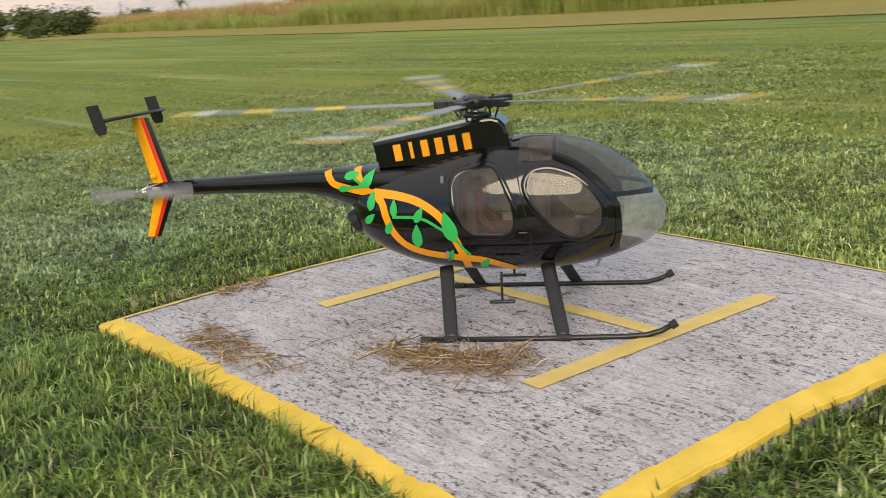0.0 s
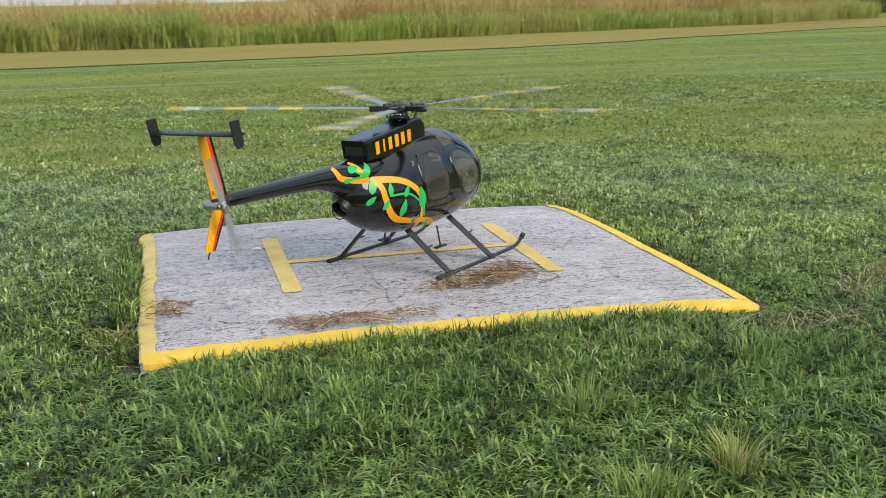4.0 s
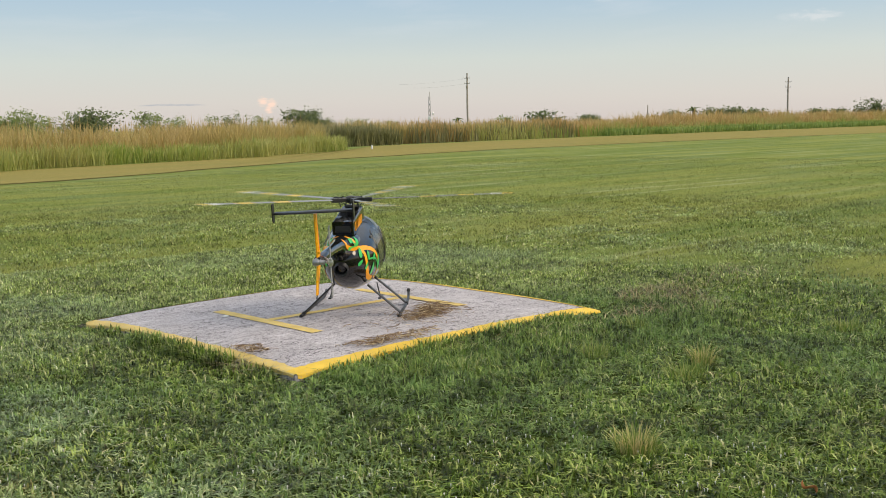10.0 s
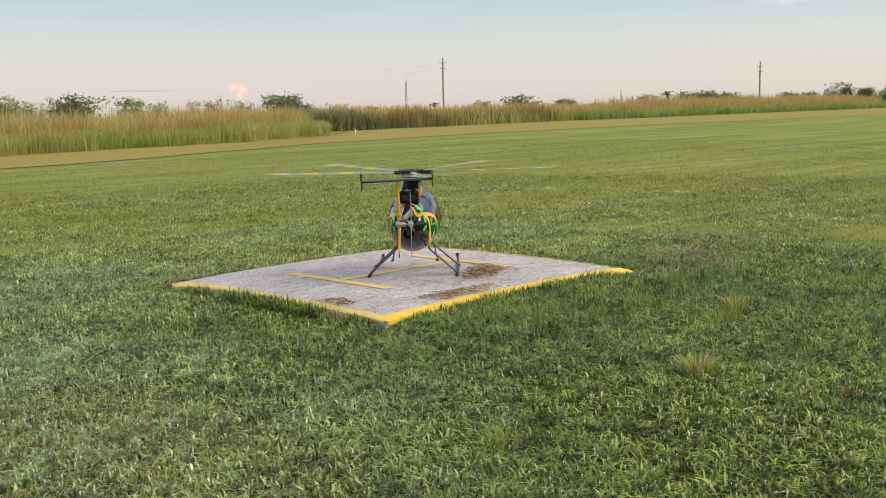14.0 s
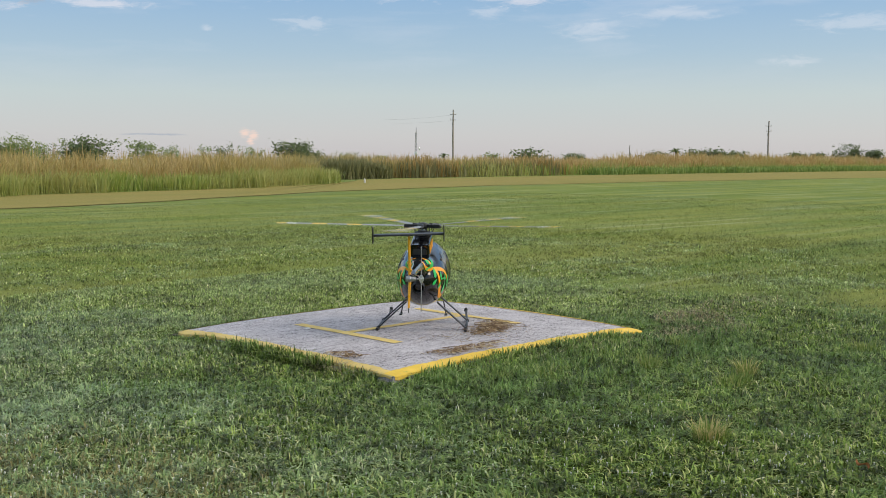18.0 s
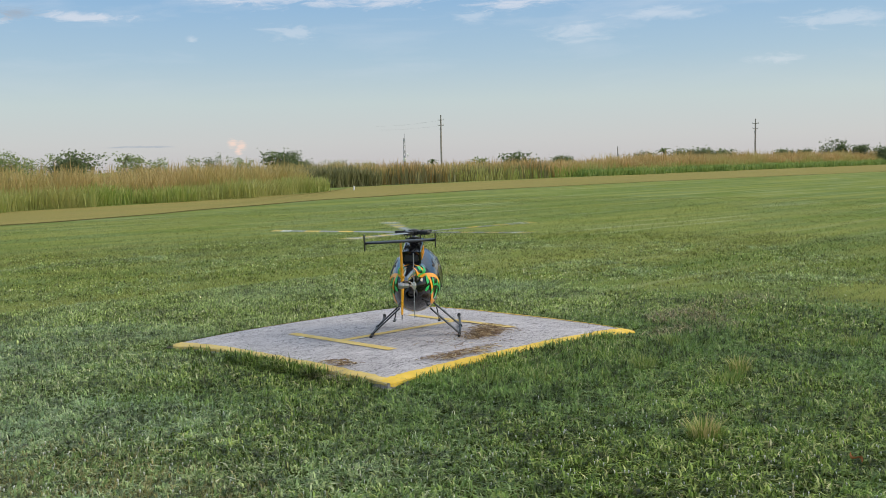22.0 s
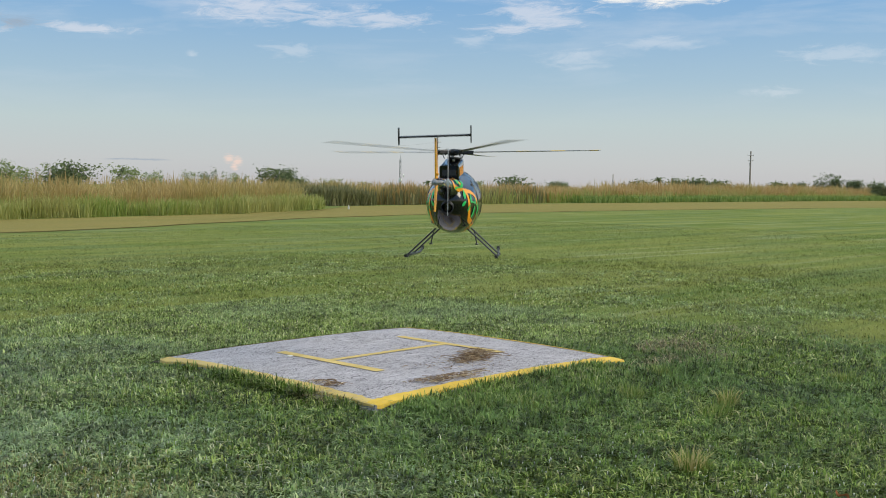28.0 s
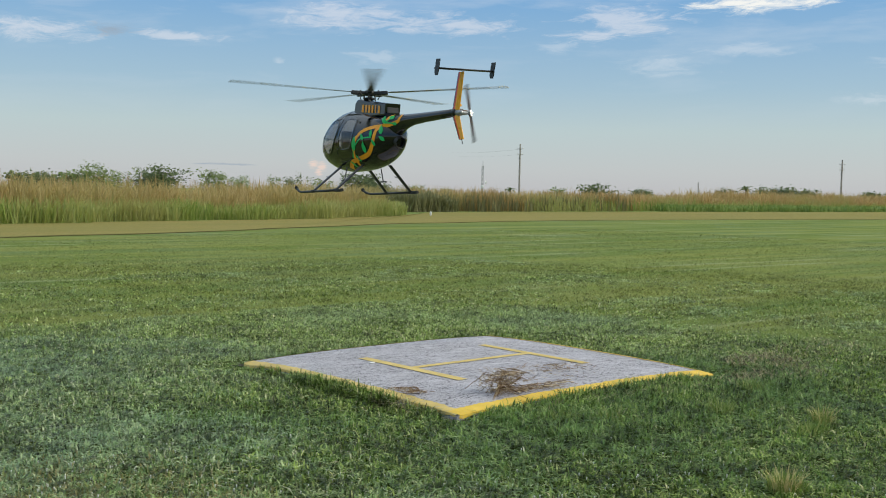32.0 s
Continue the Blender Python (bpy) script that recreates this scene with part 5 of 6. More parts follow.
    # exhaust at the rear of the cabin
    bm = bmesh.new()
    tube(bm, [(-0.24, 0, 0.365), (-0.285, 0, 0.350), (-0.292, 0, 0.346)], [0.046, 0.044, 0.042], 20, False)
    tube(bm, [(-0.292, 0, 0.346), (-0.285, 0, 0.350), (-0.25, 0, 0.358)], [0.038, 0.038, 0.036], 20, False)
    tube(bm, [(-0.266, 0, 0.356), (-0.262, 0, 0.357)], [0.037, 0.037], 20)
    pipe = part("exhaust_pipe", bm, M_MATT, heli, "matt black exhaust pipe", True)
    bm = bmesh.new()
    tube(bm, [(-0.2925 + 0.006 * math.sin(a), 0.041 * math.cos(a), 0.346 + 0.041 * math.sin(a)) for a in (2 * math.pi * k / 24 for k in range(25))], 0.0028, 6, False)
    part("exhaust_rim", bm, M_MATT, pipe, "", True)

    # tail boom with its fairing
    bm = bmesh.new()
    xs = [0.05, 0.04, 0.0, -0.08, -0.15, -0.2, -0.24, -0.28, -0.32, -0.36, -0.40, -0.46, -0.6, -0.8, -0.955, -0.975]
    rings = []
    for x in xs:
        r = boom_radius(x) * (0.25 if x == 0.05 else 0.75 if x == 0.04 else 0.6 if x == -0.975 else 1)
        drop = boom_drop(x)
        ring = []
        for k in range(24):
            a = 2 * math.pi * k / 24
            z = r * math.sin(a)
            ring.append(bm.verts.new((x, r / boom_radius(x) * boom_width(x) * math.cos(a), BOOM_Z + z - (drop * max(0, -math.sin(a)) if x < -0.1 else 0))))
        rings.append(ring)
    for a, b in zip(rings, rings[1:]):
        for k in range(24):
            bm.faces.new((b[k], b[(k + 1) % 24], a[(k + 1) % 24], a[k]))
    bm.faces.new(rings[0])
    bm.faces.new(rings[-1][::-1])
    part("tail_boom", bm, M_BLACK, heli, "tapered glossy black tail boom", True)

    # engine cowl
    bm = bmesh.new()
    prof = [(-0.17, 0.545), (-0.186, 0.632), (0.0, 0.660), (0.12, 0.680), (0.185, 0.694), (0.222, 0.697), (0.250, 0.688), (0.268, 0.668), (0.276, 0.640), (0.282, 0.56)]
    left = [bm.verts.new((x, 0.068, z)) for x, z in prof]
    right = [bm.verts.new((x, -0.068, z)) for x, z in prof]
    bm.faces.new(left)
    bm.faces.new(right[::-1])
    for i in range(len(prof)):
        j = (i + 1) % len(prof)
        bm.faces.new((left[j], left[i], right[i], right[j]))
    bmesh.ops.recalc_face_normals(bm, faces=bm.faces)
    bmesh.ops.bevel(bm, geom=[e for e in bm.edges if abs(e.verts[0].co.y - e.verts[1].co.y) < 1e-4 and e.verts[0].co.z > 0.55], offset=0.012, segments=3, affect="EDGES", profile=0.5)
    cowl = part("engine_cowl", bm, M_BLACK, heli, "black engine cowl under the rotor", False)
    for side in (-1, 1):
        for i, w in enumerate((0.040, 0.018, 0.038, 0.040, 0.038, 0.040)):
            x0 = -0.118 + i * 0.0475 + (0.011 if i == 1 else 0)
            bm = bmesh.new()
            cz = 0.594 + (x0 + 0.12) * 0.115
            m = Matrix.Translation((x0 + w / 2, side * 0.0702, cz)) @ Matrix.Rotation(radians(-7), 4, "Y")
            box(bm, 0, 0, 0, w * 0.66, 0.0030, 0.056, 0.0008, m)
            part("registration_bar", bm, M_ORANGE, cowl, "orange vinyl registration bar")
    bm = bmesh.new()
    box(bm, -0.178, 0, 0.592, 0.006, 0.10, 0.06, 0.004)
    part("air_outlet", bm, M_MATT, heli)

    # fin, in painted bands from the trailing edge
    def fin(name, z0, z1, lead0, lead1, trail0, trail1, label):
        cuts = (0.0, 0.42, 0.56, 0.78, 1.0)
        mats = (M_YELLOW, M_ORANGE, M_RED, M_BLACK)
        top = None
        for i in range(4):
            bm = bmesh.new()
            rows = []
            for k in range(7):
                t = k / 6
                z = z0 + (z1 - z0) * t
                a, b = trail0 + (trail1 - trail0) * t, lead0 + (lead1 - lead0) * t
                row = []
                for u in (cuts[i], (cuts[i] + cuts[i + 1]) / 2, cuts[i + 1]):
                    th = 0.010 * math.sin(math.pi * (0.08 + 0.80 * u)) * (1 - 0.3 * t)
                    row.append((a + (b - a) * u, th, z))
                rows.append(([bm.verts.new((x, th, z)) for x, th, z in row], [bm.verts.new((x, -th, z)) for x, th, z in row]))
            for (a1, b1), (a2, b2) in zip(rows, rows[1:]):
                for k in range(2):
                    bm.faces.new((a1[k], a1[k + 1], a2[k + 1], a2[k]))
                    bm.faces.new((b1[k + 1], b1[k], b2[k], b2[k + 1]))
                if i == 0:
                    bm.faces.new((b1[0], a1[0], a2[0], b2[0]))
                if i == 3:
                    bm.faces.new((a1[2], b1[2], b2[2], a2[2]))
            for a1, b1 in (rows[0], rows[-1]):
                bm.faces.new((a1[0], a1[1], a1[2], b1[2], b1[1], b1[0]))
            bmesh.ops.recalc_face_normals(bm, faces=bm.faces)
            top = part(name, bm, mats[i], heli, label[i])
    names = ("yellow-orange band of the fin", "orange band of the fin", "red band of the fin", "black leading edge of the fin")
    fin("upper_fin", 0.515, 0.757, -0.948, -1.012, -1.028, -1.076, names)
    fin("lower_fin", 0.485, 0.322, -0.948, -1.028, -1.026, -1.080, names)
    bm = bmesh.new()
    tube(bm, [(-1.052, 0, 0.325), (-1.062, 0, 0.308), (-1.064, 0, 0.292)], 0.003, 6)
    part("tail_skid", bm, M_MATT, heli)
    bm = bmesh.new()
    box(bm, -1.018, -0.008, 0.545, 0.022, 0.02, 0.014, 0.003)
    part("fin_light", bm, M_YELLOW, heli)

    # horizontal stabiliser with end plates
    bm = bmesh.new()
    rows = []
    for y in (-0.217, 0.217):
        rows.append([bm.verts.new((x, y, z - y * CANT)) for x, z in ((-1.108, 0.764), (-1.085, 0.772), (-1.055, 0.776), (-1.04, 0.770), (-1.055, 0.763), (-1.085, 0.760))])
    for k in range(6):
        bm.faces.new((rows[0][k], rows[0][(k + 1) % 6], rows[1][(k + 1) % 6], rows[1][k]))
    bm.faces.new(rows[0][::-1])
    bm.faces.new(rows[1])
    bmesh.ops.recalc_face_normals(bm, faces=bm.faces)
    part("stabiliser", bm, M_MATT, heli, "black horizontal stabiliser", True)
    for side in (-1, 1):
        bm = bmesh.new()
        vs = []
        for th in (-0.0026, 0.0026):
            vs.append([bm.verts.new((x, side * 0.221 + th, z - side * 0.221 * CANT)) for x, z in ((-1.124, 0.820), (-1.078, 0.824), (-1.058, 0.742), (-1.064, 0.722), (-1.092, 0.719), (-1.104, 0.736))])
        bm.faces.new(vs[0])
        bm.faces.new(vs[1][::-1])
        for k in range(6):
            bm.faces.new((vs[0][k], vs[0][(k + 1) % 6], vs[1][(k + 1) % 6], vs[1][k]))
        bmesh.ops.recalc_face_normals(bm, faces=bm.faces)
        bmesh.ops.bevel(bm, geom=list(bm.edges), offset=0.0012, segments=1, affect="EDGES")
        part("end_plate", bm, M_MATT, heli, "satin black end plate")

    # tail gearbox and rotor
    bm = bmesh.new()
    tube(bm, [(-0.955, 0, BOOM_Z), (-0.985, 0, BOOM_Z), (-0.995, 0, BOOM_Z - 0.002)], [0.024, 0.026, 0.018], 14)
    box(bm, -1.015, -0.012, BOOM_Z + 0.014, 0.05, 0.016, 0.012, 0.003)
    part("tail_mount", bm, M_MATT, heli, "dark collar at the end of the boom", True)
    bm = bmesh.new()
    tube(bm, [(-0.99, 0, BOOM_Z - 0.002), (-1.02, 0, BOOM_Z - 0.004), (-1.045, 0, BOOM_Z - 0.005), (-1.060, 0, BOOM_Z - 0.006)], [0.017, 0.021, 0.021, 0.012], 14)
    tube(bm, [(-1.04, 0.02, BOOM_Z - 0.005), (-1.04, -0.045, BOOM_Z - 0.005)], [0.017, 0.013], 12)
    part("tail_gearbox", bm, M_STEEL, heli, "bare metal tail gearbox", True)
    bm = bmesh.new()
    tube(bm, [(-1.04, -0.045, BOOM_Z - 0.005), (-1.04, -0.082, BOOM_Z - 0.005)], 0.006, 10)
    tube(bm, [(-0.99, -0.02, BOOM_Z + 0.02), (-1.03, -0.06, BOOM_Z + 0.012), (-1.06, -0.07, BOOM_Z)], 0.004, 6)
    part("tail_rotor_shaft", bm, M_METAL, heli, "", True)
    tail = bmesh.new()
    box(tail, 0, 0, 0, 0.05, 0.018, 0.024, 0.004)
    tube(tail, [(0, -0.014, 0), (0, 0.014, 0)], 0.014, 12)
    tail = part("tail_rotor", tail, M_METAL, heli, "two-bladed tail rotor with metal hub", m=Matrix.Translation((-1.04, -0.078, BOOM_Z - 0.005)))
    for s in (-1, 1):
        bm = bmesh.new()
        rows = []
        for i in range(9):
            x = 0.025 + 0.188 * i / 8
            c = 0.014 + 0.003 * min(1, i / 2)
            rows.append([bm.verts.new((s * x, th, z)) for th, z in ((0.0012, -c), (0.003, -c * 0.3), (0.0012, c), (-0.0012, c), (-0.003, -c * 0.3), (-0.0012, -c))])
        for i, (a, b) in enumerate(zip(rows, rows[1:])):
            for k in range(6):
                bm.faces.new((a[k], a[(k + 1) % 6], b[(k + 1) % 6], b[k]))
        bm.faces.new(rows[0])
        bm.faces.new(rows[-1][::-1])
        bmesh.ops.recalc_face_normals(bm, faces=bm.faces)
        part("tail_blade", bm, M_BLADE, tail, "grey tail rotor blade")

    # mast and main rotor
    bm = bmesh.new()
    tube(bm, [(0.165, 0, 0.66), (0.165, 0, 0.745)], 0.011, 14)
    part("mast", bm, M_METAL, heli, "bare metal rotor mast", True)
    bm = bmesh.new()
    tube(bm, [(0.165, 0, 0.694), (0.165, 0, 0.702), (0.165, 0, 0.710)], [0.044, 0.048, 0.03], 24)
    part("swashplate", bm, M_MATT, heli, "", True)
    for k in range(3):
        bm = bmesh.new()
        a = 2 * math.pi * k / 3 + 0.4
        tube(bm, [(0.165 + 0.05 * math.cos(a), 0.05 * math.sin(a), 0.68), (0.165 + 0.045 * math.cos(a), 0.045 * math.sin(a), 0.73)], 0.004, 6)
        part("swashplate_link", bm, M_MATT, heli)
    bm = bmesh.new()
    tube(bm, [(0, 0, -0.022), (0, 0, -0.012), (0, 0, 0.012), (0, 0, 0.022), (0, 0, 0.028)], [0.03, 0.042, 0.045, 0.03, 0.008], 20)
    rotor = part("main_rotor", bm, M_MATT, heli, "black five-arm rotor head", True, m=Matrix.Translation((0.165, 0, 0.742)))
    for k in range(5):
        m = Matrix.Rotation(2 * math.pi * k / 5, 4, "Z")
        bm = bmesh.new()
        box(bm, 0.075, 0, 0, 0.085, 0.030, 0.026, 0.004, m)
        box(bm, 0.125, 0, 0, 0.05, 0.038, 0.030, 0.005, m)
        tube(bm, [m @ Vector((0.075, 0, -0.02)), m @ Vector((0.075, 0, 0.022))], 0.006, 8)
        part("blade_grip", bm, M_MATT, rotor, "black blade grip")
        bm = bmesh.new()
        tube(bm, [m @ Vector((0.09, 0.03, 0.0)), m @ Vector((0.055, 0.045, -0.05))], 0.0035, 6)
        part("pitch_link", bm, M_MATT, rotor)
    for k in range(5):
        bm = bmesh.new()
        n = 26
        rows = []
        for i in range(n + 1):
            x = 0.135 + (ROTOR_R - 0.135) * i / n
            c0, c1 = (-0.010, 0.010) if i == 0 else (-0.019, 0.034)
            up = x * CONING
            tw = radians(5 - 4 * i / n)
            pts = ((c0, 0.0), (c0 * 0.5, 0.0036), (c1 * 0.5, 0.0026), (c1, 0.0004), (c1 * 0.4, -0.0022), (c0 * 0.6, -0.0026))
            rows.append([bm.verts.new((x, y * math.cos(tw) + z * math.sin(tw), up - y * math.sin(tw) + z * math.cos(tw))) for y, z in pts])
        for i, (a, b) in enumerate(zip(rows, rows[1:])):
            for q in range(6):
                f = bm.faces.new((a[q], a[(q + 1) % 6], b[(q + 1) % 6], b[q]))
                f.material_index = 1 if i in (9, 10, 11, 16, 17, 18) else 2 if i in (22, 23) else 1 if i in (24, 25) else 0
        bm.faces.new(rows[0][::-1])
        bm.faces.new(rows[-1])
        bmesh.ops.recalc_face_normals(bm, faces=bm.faces)
        for f in bm.faces:
            if f.normal.z < -0.2:
                f.material_index = 0
        part("rotor_blade", bm, [M_BLADE, M_BLADE_YELLOW, M_BLADE_WHITE], rotor, "grey rotor blade with yellow bands", m=Matrix.Rotation(2 * math.pi * k / 5, 4, "Z"))

    # landing gear
    for side in (-1, 1):
        y, toe = side * 0.3255, side * 0.303
        bm = bmesh.new()
        tube(bm, [(-0.012, y, 0.013), (0.35, y, 0.012), (0.64, side * 0.316, 0.012), (0.70, side * 0.311, 0.014), (0.745, side * 0.307, 0.026), (0.782, toe, 0.045)], 0.0090, 12)
        skid = part("skid", bm, M_MATT, heli, "satin black skid tube", True)
        bm = bmesh.new()
        tube(bm, [(0.776, toe, 0.041), (0.793, toe, 0.052)], 0.0135, 12)
        part("end_cap", bm, M_RUBBER, skid)
        bm = bmesh.new()
        tube(bm, [(-0.016, y, 0.0125), (0.02, y, 0.0125)], 0.0115, 12)
        box(bm, 0.055, y, 0.006, 0.05, 0.024, 0.010, 0.003)
        part("end_cap", bm, M_RUBBER, skid)
        for xb, xt in ((0.085, 0.045), (0.445, 0.385)):
            bm = bmesh.new()
            a, b = Vector((xb, y, 0.016)), Vector((xt, side * 0.115, 0.205))
            d = (b - a).normalized()
            u = Vector((1, 0, 0))
            u = (u - d * u.dot(d)).normalized()
            w = d.cross(u)
            rings = []
            for t, ch in ((0, 0.016), (0.06, 0.021), (0.12, 0.0225), (0.9, 0.0235), (1, 0.0235)):
                p = a.lerp(b, t)
                rings.append([bm.verts.new(p + u * ch * math.cos(q) + w * 0.0062 * math.sin(q)) for q in (k * math.pi / 6 for k in range(12))])
            for r0, r1 in zip(rings, rings[1:]):
                for k in range(12):
                    bm.faces.new((r0[k], r0[(k + 1) % 12], r1[(k + 1) % 12], r1[k]))
            bm.faces.new(rings[0][::-1])
            bm.faces.new(rings[-1])
            bmesh.ops.recalc_face_normals(bm, faces=bm.faces)
            strut = part("skid_strut", bm, M_MATT, heli, "black streamlined landing gear strut", True)
            bm = bmesh.new()
            p = a.lerp(b, 0.55)
            tube(bm, [p + u * 0.02, p + u * 0.055], 0.004, 8)
            part("step_peg", bm, M_MATT, strut)
            bm = bmesh.new()
            tube(bm, [a - Vector((0.022, 0, 0.002)), a + Vector((0.022, 0, -0.002))], 0.0118, 12)
            part("strut_clamp", bm, M_RUBBER, strut)
        bm = bmesh.new()
        q = Vector((0.235, side * 0.15, 0.19))
        tube(bm, [q, q + Vector((0, side * 0.02, -0.095))], 0.0045, 8)
        box(bm, q.x, q.y + side * 0.02, q.z - 0.098, 0.085, 0.022, 0.009, 0.003)
        part("foot_step", bm, M_MATT, heli, "black foot step under the door")
    bm = bmesh.new()
    tube(bm, [(0.56, 0.02, 0.20), (0.545, 0.02, 0.165), (0.52, 0.02, 0.15)], 0.0018, 6)
    tube(bm, [(0.55, -0.01, 0.20), (0.54, -0.012, 0.16)], 0.003, 6)
    part("antenna", bm, M_STEEL, heli)
    # true size: the parts above are drawn on a slightly smaller pattern
    true = Matrix.Translation((0.022, 0, 0)) @ Matrix.Diagonal((1.085, 1.04, 1.075, 1))
    for ob in heli.children_recursive:
        if ob.parent in (rotor, tail):
            continue
        if ob in (rotor, tail):
            ob.matrix_basis = Matrix.Translation(true @ ob.matrix_basis.translation)
        else:
            ob.data.transform(true)
    return heli, rotor, tail


ROTOR_R, CONING = 1.12, 0.025
HELI, MAIN_ROTOR, TAIL_ROTOR = build_helicopter()


# ---- the distance ----
def tree(x, y, h, spread, seed, mat, label, name="tree", sparse=1.0, trunk=0.35):
    """A tapered trunk with limbs and a crown of small leaf clumps."""
    r = random.Random(seed)
    ob = new(name)
    ob.location = (x, y, GROUND)
    tagged(ob, label, "tree", group="trees beyond the reeds")
    bm = bmesh.new()
    tube(bm, [(0, 0, 0), (r.uniform(-.04, .04) * h, r.uniform(-.04, .04) * h, h * trunk), (0, 0, h * 0.75)], [h * 0.03, h * 0.022, h * 0.008], 7)
    ends = []
    for k in range(9):
        a, el = r.uniform(0, 6.283), r.uniform(0.1, 1.2)
        ln = spread * r.uniform(0.55, 1.0)
        z0 = h * r.uniform(trunk * 0.7, 0.7)
        e = Vector((math.cos(a) * math.cos(el) * ln, math.sin(a) * math.cos(el) * ln, min(h * 0.97, z0 + math.sin(el) * ln * 0.9)))
        tube(bm, [(0, 0, z0), (e.x * 0.5, e.y * 0.5, z0 + (e.z - z0) * 0.6), e], [h * 0.012, h * 0.008, h * 0.003], 5)
        ends.append(e)
    part("trunk", bm, M_BARK, ob)
    verts, faces = [], []
    for k in range(int(170 * sparse)):
        c = r.choice(ends) * r.uniform(0.55, 1.05) if r.random() < 0.75 else Vector((r.gauss(0, 0.35) * spread, r.gauss(0, 0.35) * spread, h * r.uniform(trunk, 0.95)))
        c = c + Vector((r.gauss(0, 0.14), r.gauss(0, 0.14), r.gauss(0, 0.10))) * spread
        c.z = min(c.z, h * r.uniform(0.85, 1.0))
        cl = spread * r.uniform(0.07, 0.17)
        for q in range(9):
            p = c + Vector((r.gauss(0, 1), r.gauss(0, 1), r.gauss(0, 0.7))) * cl
            s = spread * r.uniform(0.04, 0.085)
            u = Vector((r.gauss(0, 1), r.gauss(0, 1), r.gauss(0, 0.6))).normalized() * s
            w = u.orthogonal().normalized() * s * r.uniform(0.4, 0.8)
            b = len(verts)
            verts += [p - u, p + w, p + u, p - w]
            faces.append((b, b + 1, b + 2, b + 3))
    crown = new("crown", raw_mesh("crown", verts, faces, mat))
    crown.parent = ob
    return ob


def palm(x, y, h, seed):
    r = random.Random(seed)
    ob = new("palm_tree")
    ob.location = (x, y, GROUND)
    tagged(ob, "small dark palm with drooping fronds on the horizon", "palm", group="trees beyond the reeds")
    bm = bmesh.new()
    tube(bm, [(0, 0, 0), (0.1, 0, h * 0.5), (0, 0, h * 0.85)], [0.16, 0.12, 0.10], 8)
    part("trunk", bm, M_BARK, ob)
    for k in range(13):
        a, up = 6.283 * k / 13 + r.uniform(-0.2, 0.2), r.uniform(0.3, 1.3)
        verts, faces = [], []
        ln = h * 0.38
        for i in range(9):
            t = i / 8
            c = Vector((math.cos(a) * ln * t, math.sin(a) * ln * t, h * 0.85 + ln * (up * t - 0.8 * t * t)))
            n = Vector((-math.sin(a), math.cos(a), 0)) * ln * 0.13 * math.sin(math.pi * (0.12 + 0.85 * t))
            verts += [c - n - Vector((0, 0, 0.06 * ln)), c, c + n - Vector((0, 0, 0.06 * ln))]
        for i in range(8):
            for q in (0, 1):
                faces.append((3 * i + q, 3 * i + q + 1, 3 * i + q + 4, 3 * i + q + 3))
        f = new("frond", raw_mesh("frond", verts, faces, M_LEAF))
        f.parent = ob
    return ob


def utility_pole(x, y, h, az, label):
    ob = new("utility_pole")
    ob.location = (x, y, GROUND)
    ob.rotation_euler = (0, 0, radians(az))
    tagged(ob, label, "utility pole", group="utility poles beyond the field")
    bm = bmesh.new()
    tube(bm, [(0, 0, -0.2), (0.03, 0, h * 0.5), (0.0, 0, h)], [0.15, 0.135, 0.10], 10)
    part("pole", bm, M_POLE, ob)
    for dz, w in ((0.75, 0.95), (1.55, 0.85)):
        bm = bmesh.new()
        box(bm, 0, 0.13, h - dz, w, 0.08, 0.08, 0.01)
        arm = part("crossarm", bm, M_POLE, ob)
        for s in (-0.46, 0.46):
            bm = bmesh.new()
            tube(bm, [(s * w, 0.13, h - dz + 0.06), (s * w, 0.13, h - dz + 0.12), (s * w, 0.13, h - dz + 0.22)], [0.02, 0.04, 0.02], 8)
            part("insulator", bm, M_WHITE, arm)
    bm = bmesh.new()
    tube(bm, [(0.05, -0.12, h - 2.3), (0.05, -0.12, h - 1.9)], 0.14, 10)
    part("transformer", bm, M_STEEL, ob)


def wire(a, b, sag, thick=0.003, name="power_line"):
    bm = bmesh.new()
    pts = []
    for i in range(25):
        t = i / 24
        pts.append((a[0] + (b[0] - a[0]) * t, a[1] + (b[1] - a[1]) * t, a[2] + (b[2] - a[2]) * t - 4 * sag * t * (1 - t)))
    tube(bm, pts, thick, 5)
    tagged(new(name, mesh_of(name, bm, M_MATT)), "thin dark overhead power line", "power line", group="overhead wires")


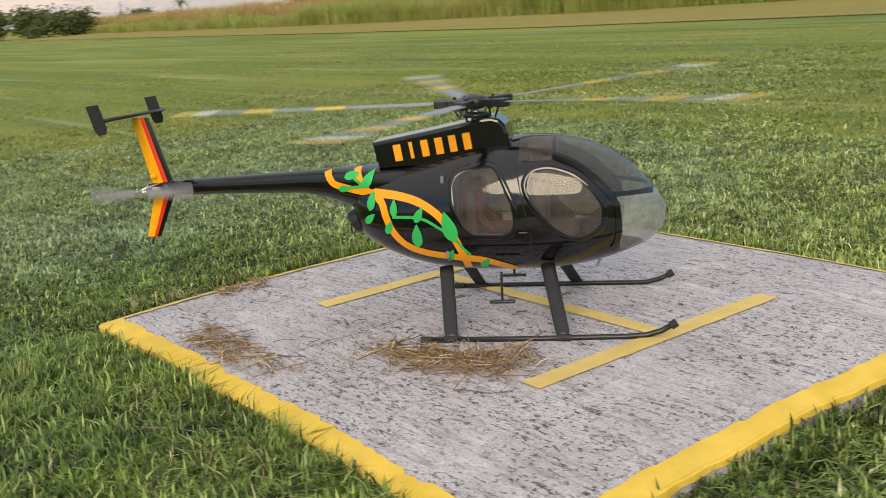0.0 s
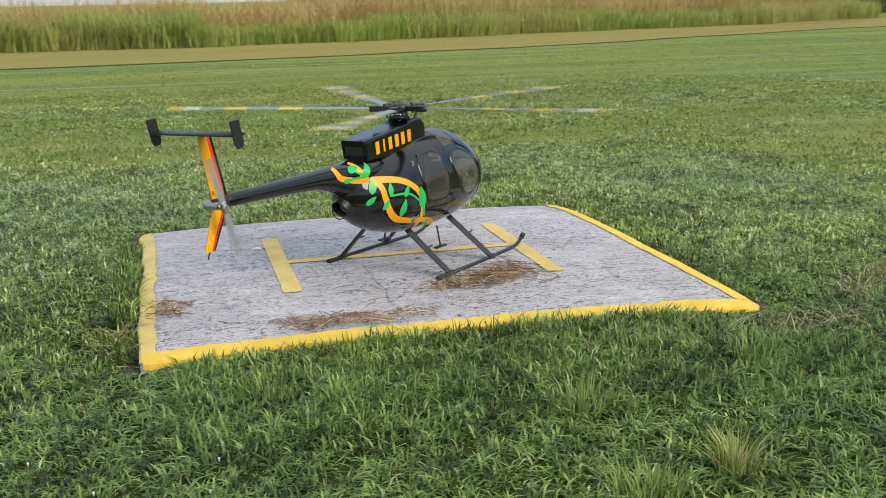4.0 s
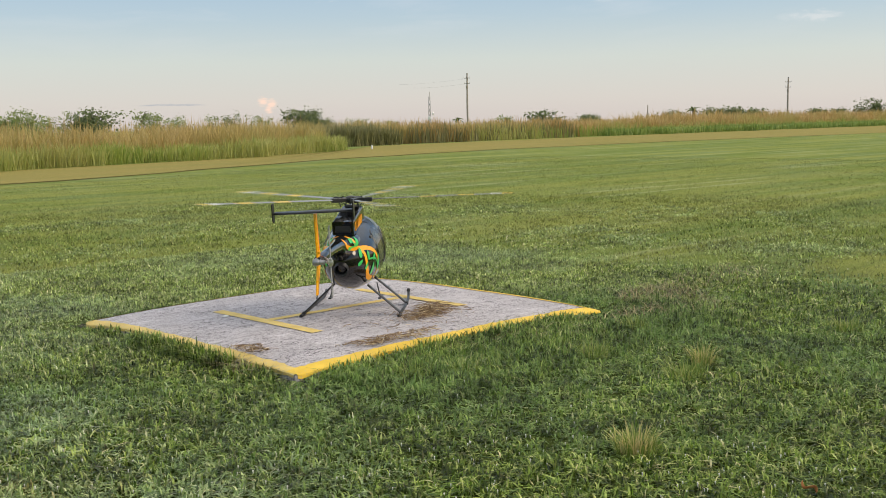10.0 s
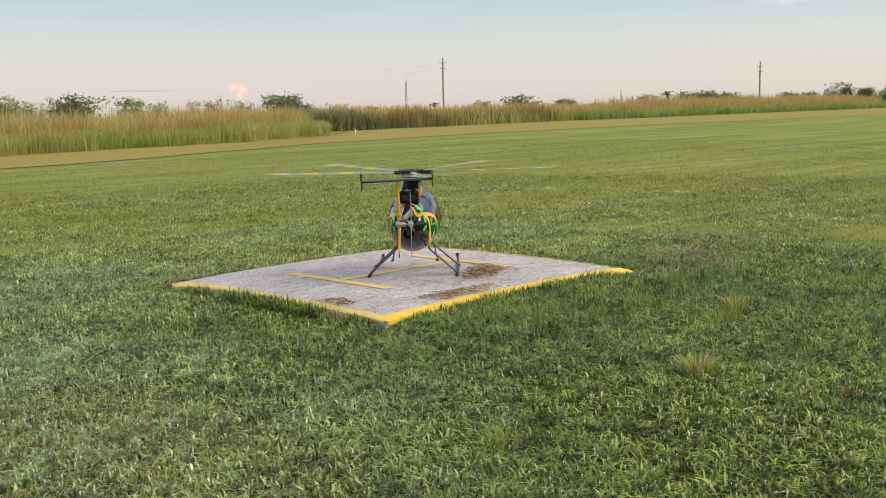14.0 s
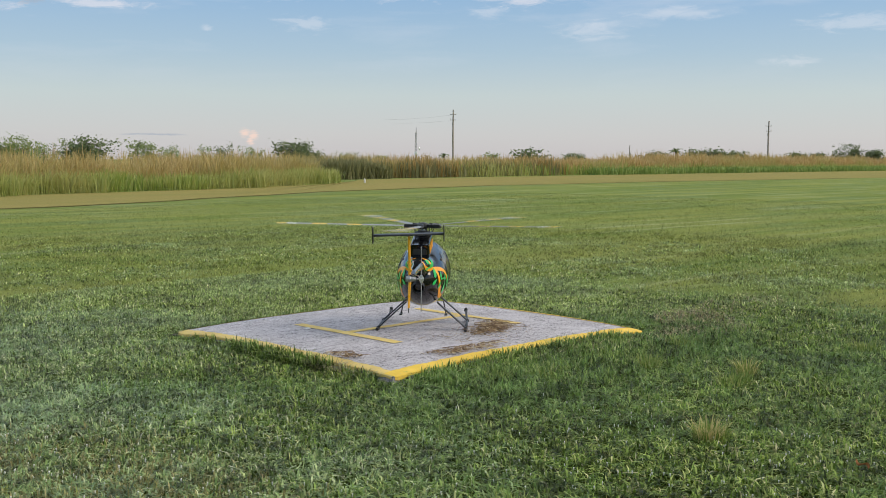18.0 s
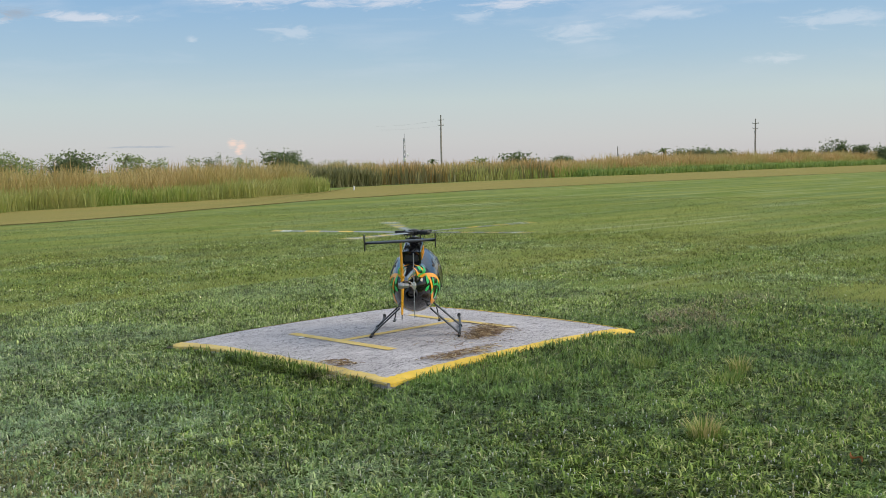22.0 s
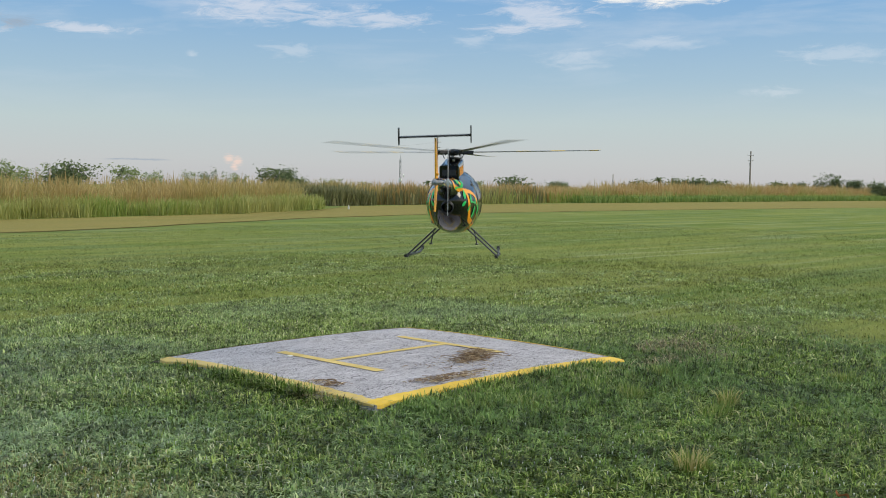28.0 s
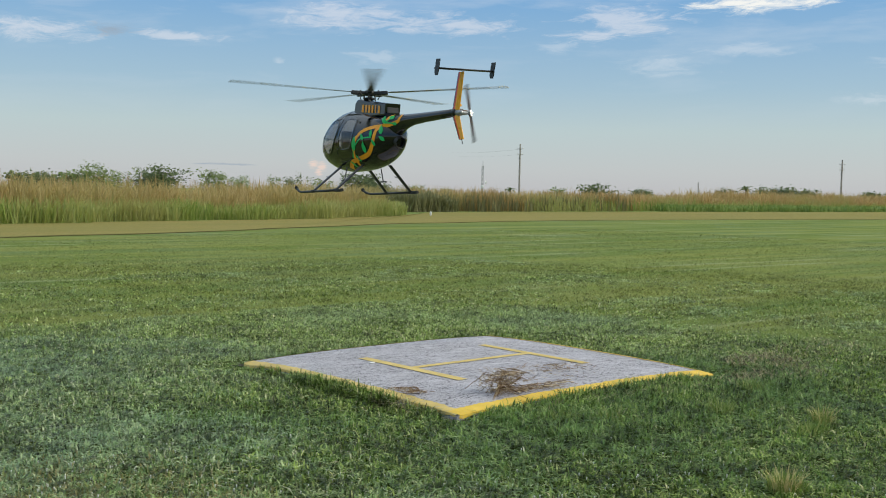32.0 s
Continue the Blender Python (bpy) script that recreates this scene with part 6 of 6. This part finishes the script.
def radio_mast(x, y, h):
    ob = new("radio_mast")
    ob.location = (x, y, GROUND)
    tagged(ob, "slender grey lattice radio mast with dish antennas", "radio mast")
    legs = [Vector((0.20 * math.cos(a), 0.20 * math.sin(a), 0)) for a in (0.3, 2.4, 4.5)]
    for p in legs:
        bm = bmesh.new()
        tube(bm, [p, p * 0.6 + Vector((0, 0, h))], 0.035, 6)
        part("mast_leg", bm, M_STEEL, ob)
    bm = bmesh.new()
    k = int(h / 0.7)
    for i in range(k):
        for a in range(3):
            f0, f1 = 1 - 0.4 * i / k, 1 - 0.4 * (i + 1) / k
            tube(bm, [legs[a] * f0 + Vector((0, 0, h * i / k)), legs[(a + 1) % 3] * f1 + Vector((0, 0, h * (i + 1) / k))], 0.025, 4)
    part("lattice", bm, M_STEEL, ob)
    for z, s in ((0.56, 1), (0.44, -1)):
        bm = bmesh.new()
        tube(bm, [(s * 0.28, -0.2, h * z), (s * 0.38, -0.28, h * z)], [0.22, 0.18], 14)
        part("dish", bm, M_WHITE, ob)
    bm = bmesh.new()
    tube(bm, [(0, 0, h), (0, 0, h * 1.12)], 0.03, 6)
    part("whip_antenna", bm, M_STEEL, ob)


for args in TREES:
    tree(*args)
for args in PALMS:
    palm(*args)
for args in POLES:
    utility_pole(*args)
for args in WIRES:
    wire(*args)
radio_mast(*MAST)
bm = bmesh.new()
tube(bm, [(0, 0, -0.05), (0, 0, 0.20), (0, 0, 0.25)], [0.055, 0.05, 0.025], 10)
marker = new("marker_post", mesh_of("marker_post", bm, M_WHITE))
marker.location = (*MARKER, GROUND)
tagged(marker, "small white marker post beside the reeds", "marker post")


# ---- what moves ----
# seconds, place, heading, nose-down pitch, roll
FLIGHT = [
    (0, 1.145, 0.930, 0.059, 41.7, 0, 0),
    (23.6, 1.145, 0.930, 0.059, 41.7, 0, 0),
    (24.5, 1.155, 0.999, 0.108, 34.4, 1.5, 3.7),
    (25.5, 1.124, 0.884, 0.089, 36.3, 1.8, -0.8),
    (27.5, 1.271, 0.693, 0.614, 36.7, 1.6, -0.8),
    (28, 1.308, 0.607, 0.849, 38.1, 1.3, -0.3),
    (28.5, 1.375, 0.710, 1.217, 37.6, 1.6, 2.4),
    (29, 1.296, 0.729, 1.189, 38.1, 2.8, 2.0),
    (29.5, 1.401, 0.719, 1.215, 47.1, 2.1, 0.1),
    (30, 1.494, 0.801, 1.078, 52.0, 1.4, -0.6),
    (30.5, 1.530, 0.987, 1.073, 62.4, 1.2, -0.1),
    (31, 1.319, 1.119, 1.235, 68.8, 2.1, 1.2),
    (31.5, 1.116, 1.423, 1.327, 77.7, 2.7, 0.6),
    (32, 0.795, 1.794, 1.367, 81.2, 1.9, 0.5),
]


MAIN_RATE, TAIL_RATE = 864.0, 1620.0
# small drifts of the rotor against its steady speed: seconds, degrees
DRIFT = [(0, 40), (1, 64), (2, 92), (3, 68), (6, 34), (7, 38), (9, 60), (23, 12), (27, 40), (28, 62), (29, 36), (30, 26), (31, 38), (32, 8)]

TAIL_DRIFT = [(0, 0), (1, 60), (2, 45), (3, 70), (14, 90), (28, 90), (29, 92), (30, 76), (31, 80), (32, 105)]


def tail_turn(t):
    return TAIL_RATE * t + float(np.interp(t, [d[0] for d in TAIL_DRIFT], [d[1] for d in TAIL_DRIFT]))


def lift(t):
    """How far the rotor head has turned by the time t, in degrees."""
    return MAIN_RATE * t + float(np.interp(t, [d[0] for d in DRIFT], [d[1] for d in DRIFT]))


def motions():
    walk(HELI, [(t, Matrix.Translation((x, y, z)) @ Euler((radians(roll), radians(pitch), radians(head))).to_matrix().to_4x4()) for t, x, y, z, head, pitch, roll in FLIGHT])
    steps = [i / FPS for i in range(int(32 * FPS) + 1)]
    hub, tail_hub = MAIN_ROTOR.matrix_basis.copy(), TAIL_ROTOR.matrix_basis.copy()
    walk(MAIN_ROTOR, [(t, hub @ Matrix.Rotation(radians(lift(t)), 4, "Z")) for t in steps])
    walk(TAIL_ROTOR, [(t, tail_hub @ Matrix.Rotation(radians(tail_turn(t)), 4, "Y")) for t in steps])
    # the downwash lifts the heap and drives it over the slab towards the corner
    for n, clump in enumerate(HEAP):
        home = clump.matrix_basis.copy()
        x, y, z = home.translation
        late, ex, ey = 0.06 * n, 0.52 + 0.05 * n, 0.19 + 0.03 * (n % 2)
        walk(clump, [(0, home), (31.2 + late, home), (31.4 + late, pose(x + 0.02, y + 0.04, z + 0.07, 20 + 14 * n, 10, 15 + 40 * n)), (31.55 + late, pose(x - 0.12, y - 0.02, z + 0.13 - 0.02 * n, 45 + 20 * n, 20, 20 + 55 * n)),
                     (31.72 + late, pose(x * 0.55 + ex * 0.45, y * 0.55 + ey * 0.45, z + 0.10 - 0.02 * n, 75 + 25 * n, 10, 30 + 60 * n)), (32.0, pose(ex, ey, z + 0.03 + 0.035 * n, 105 + 25 * n, 0, 40 + 62 * n))])


motions()
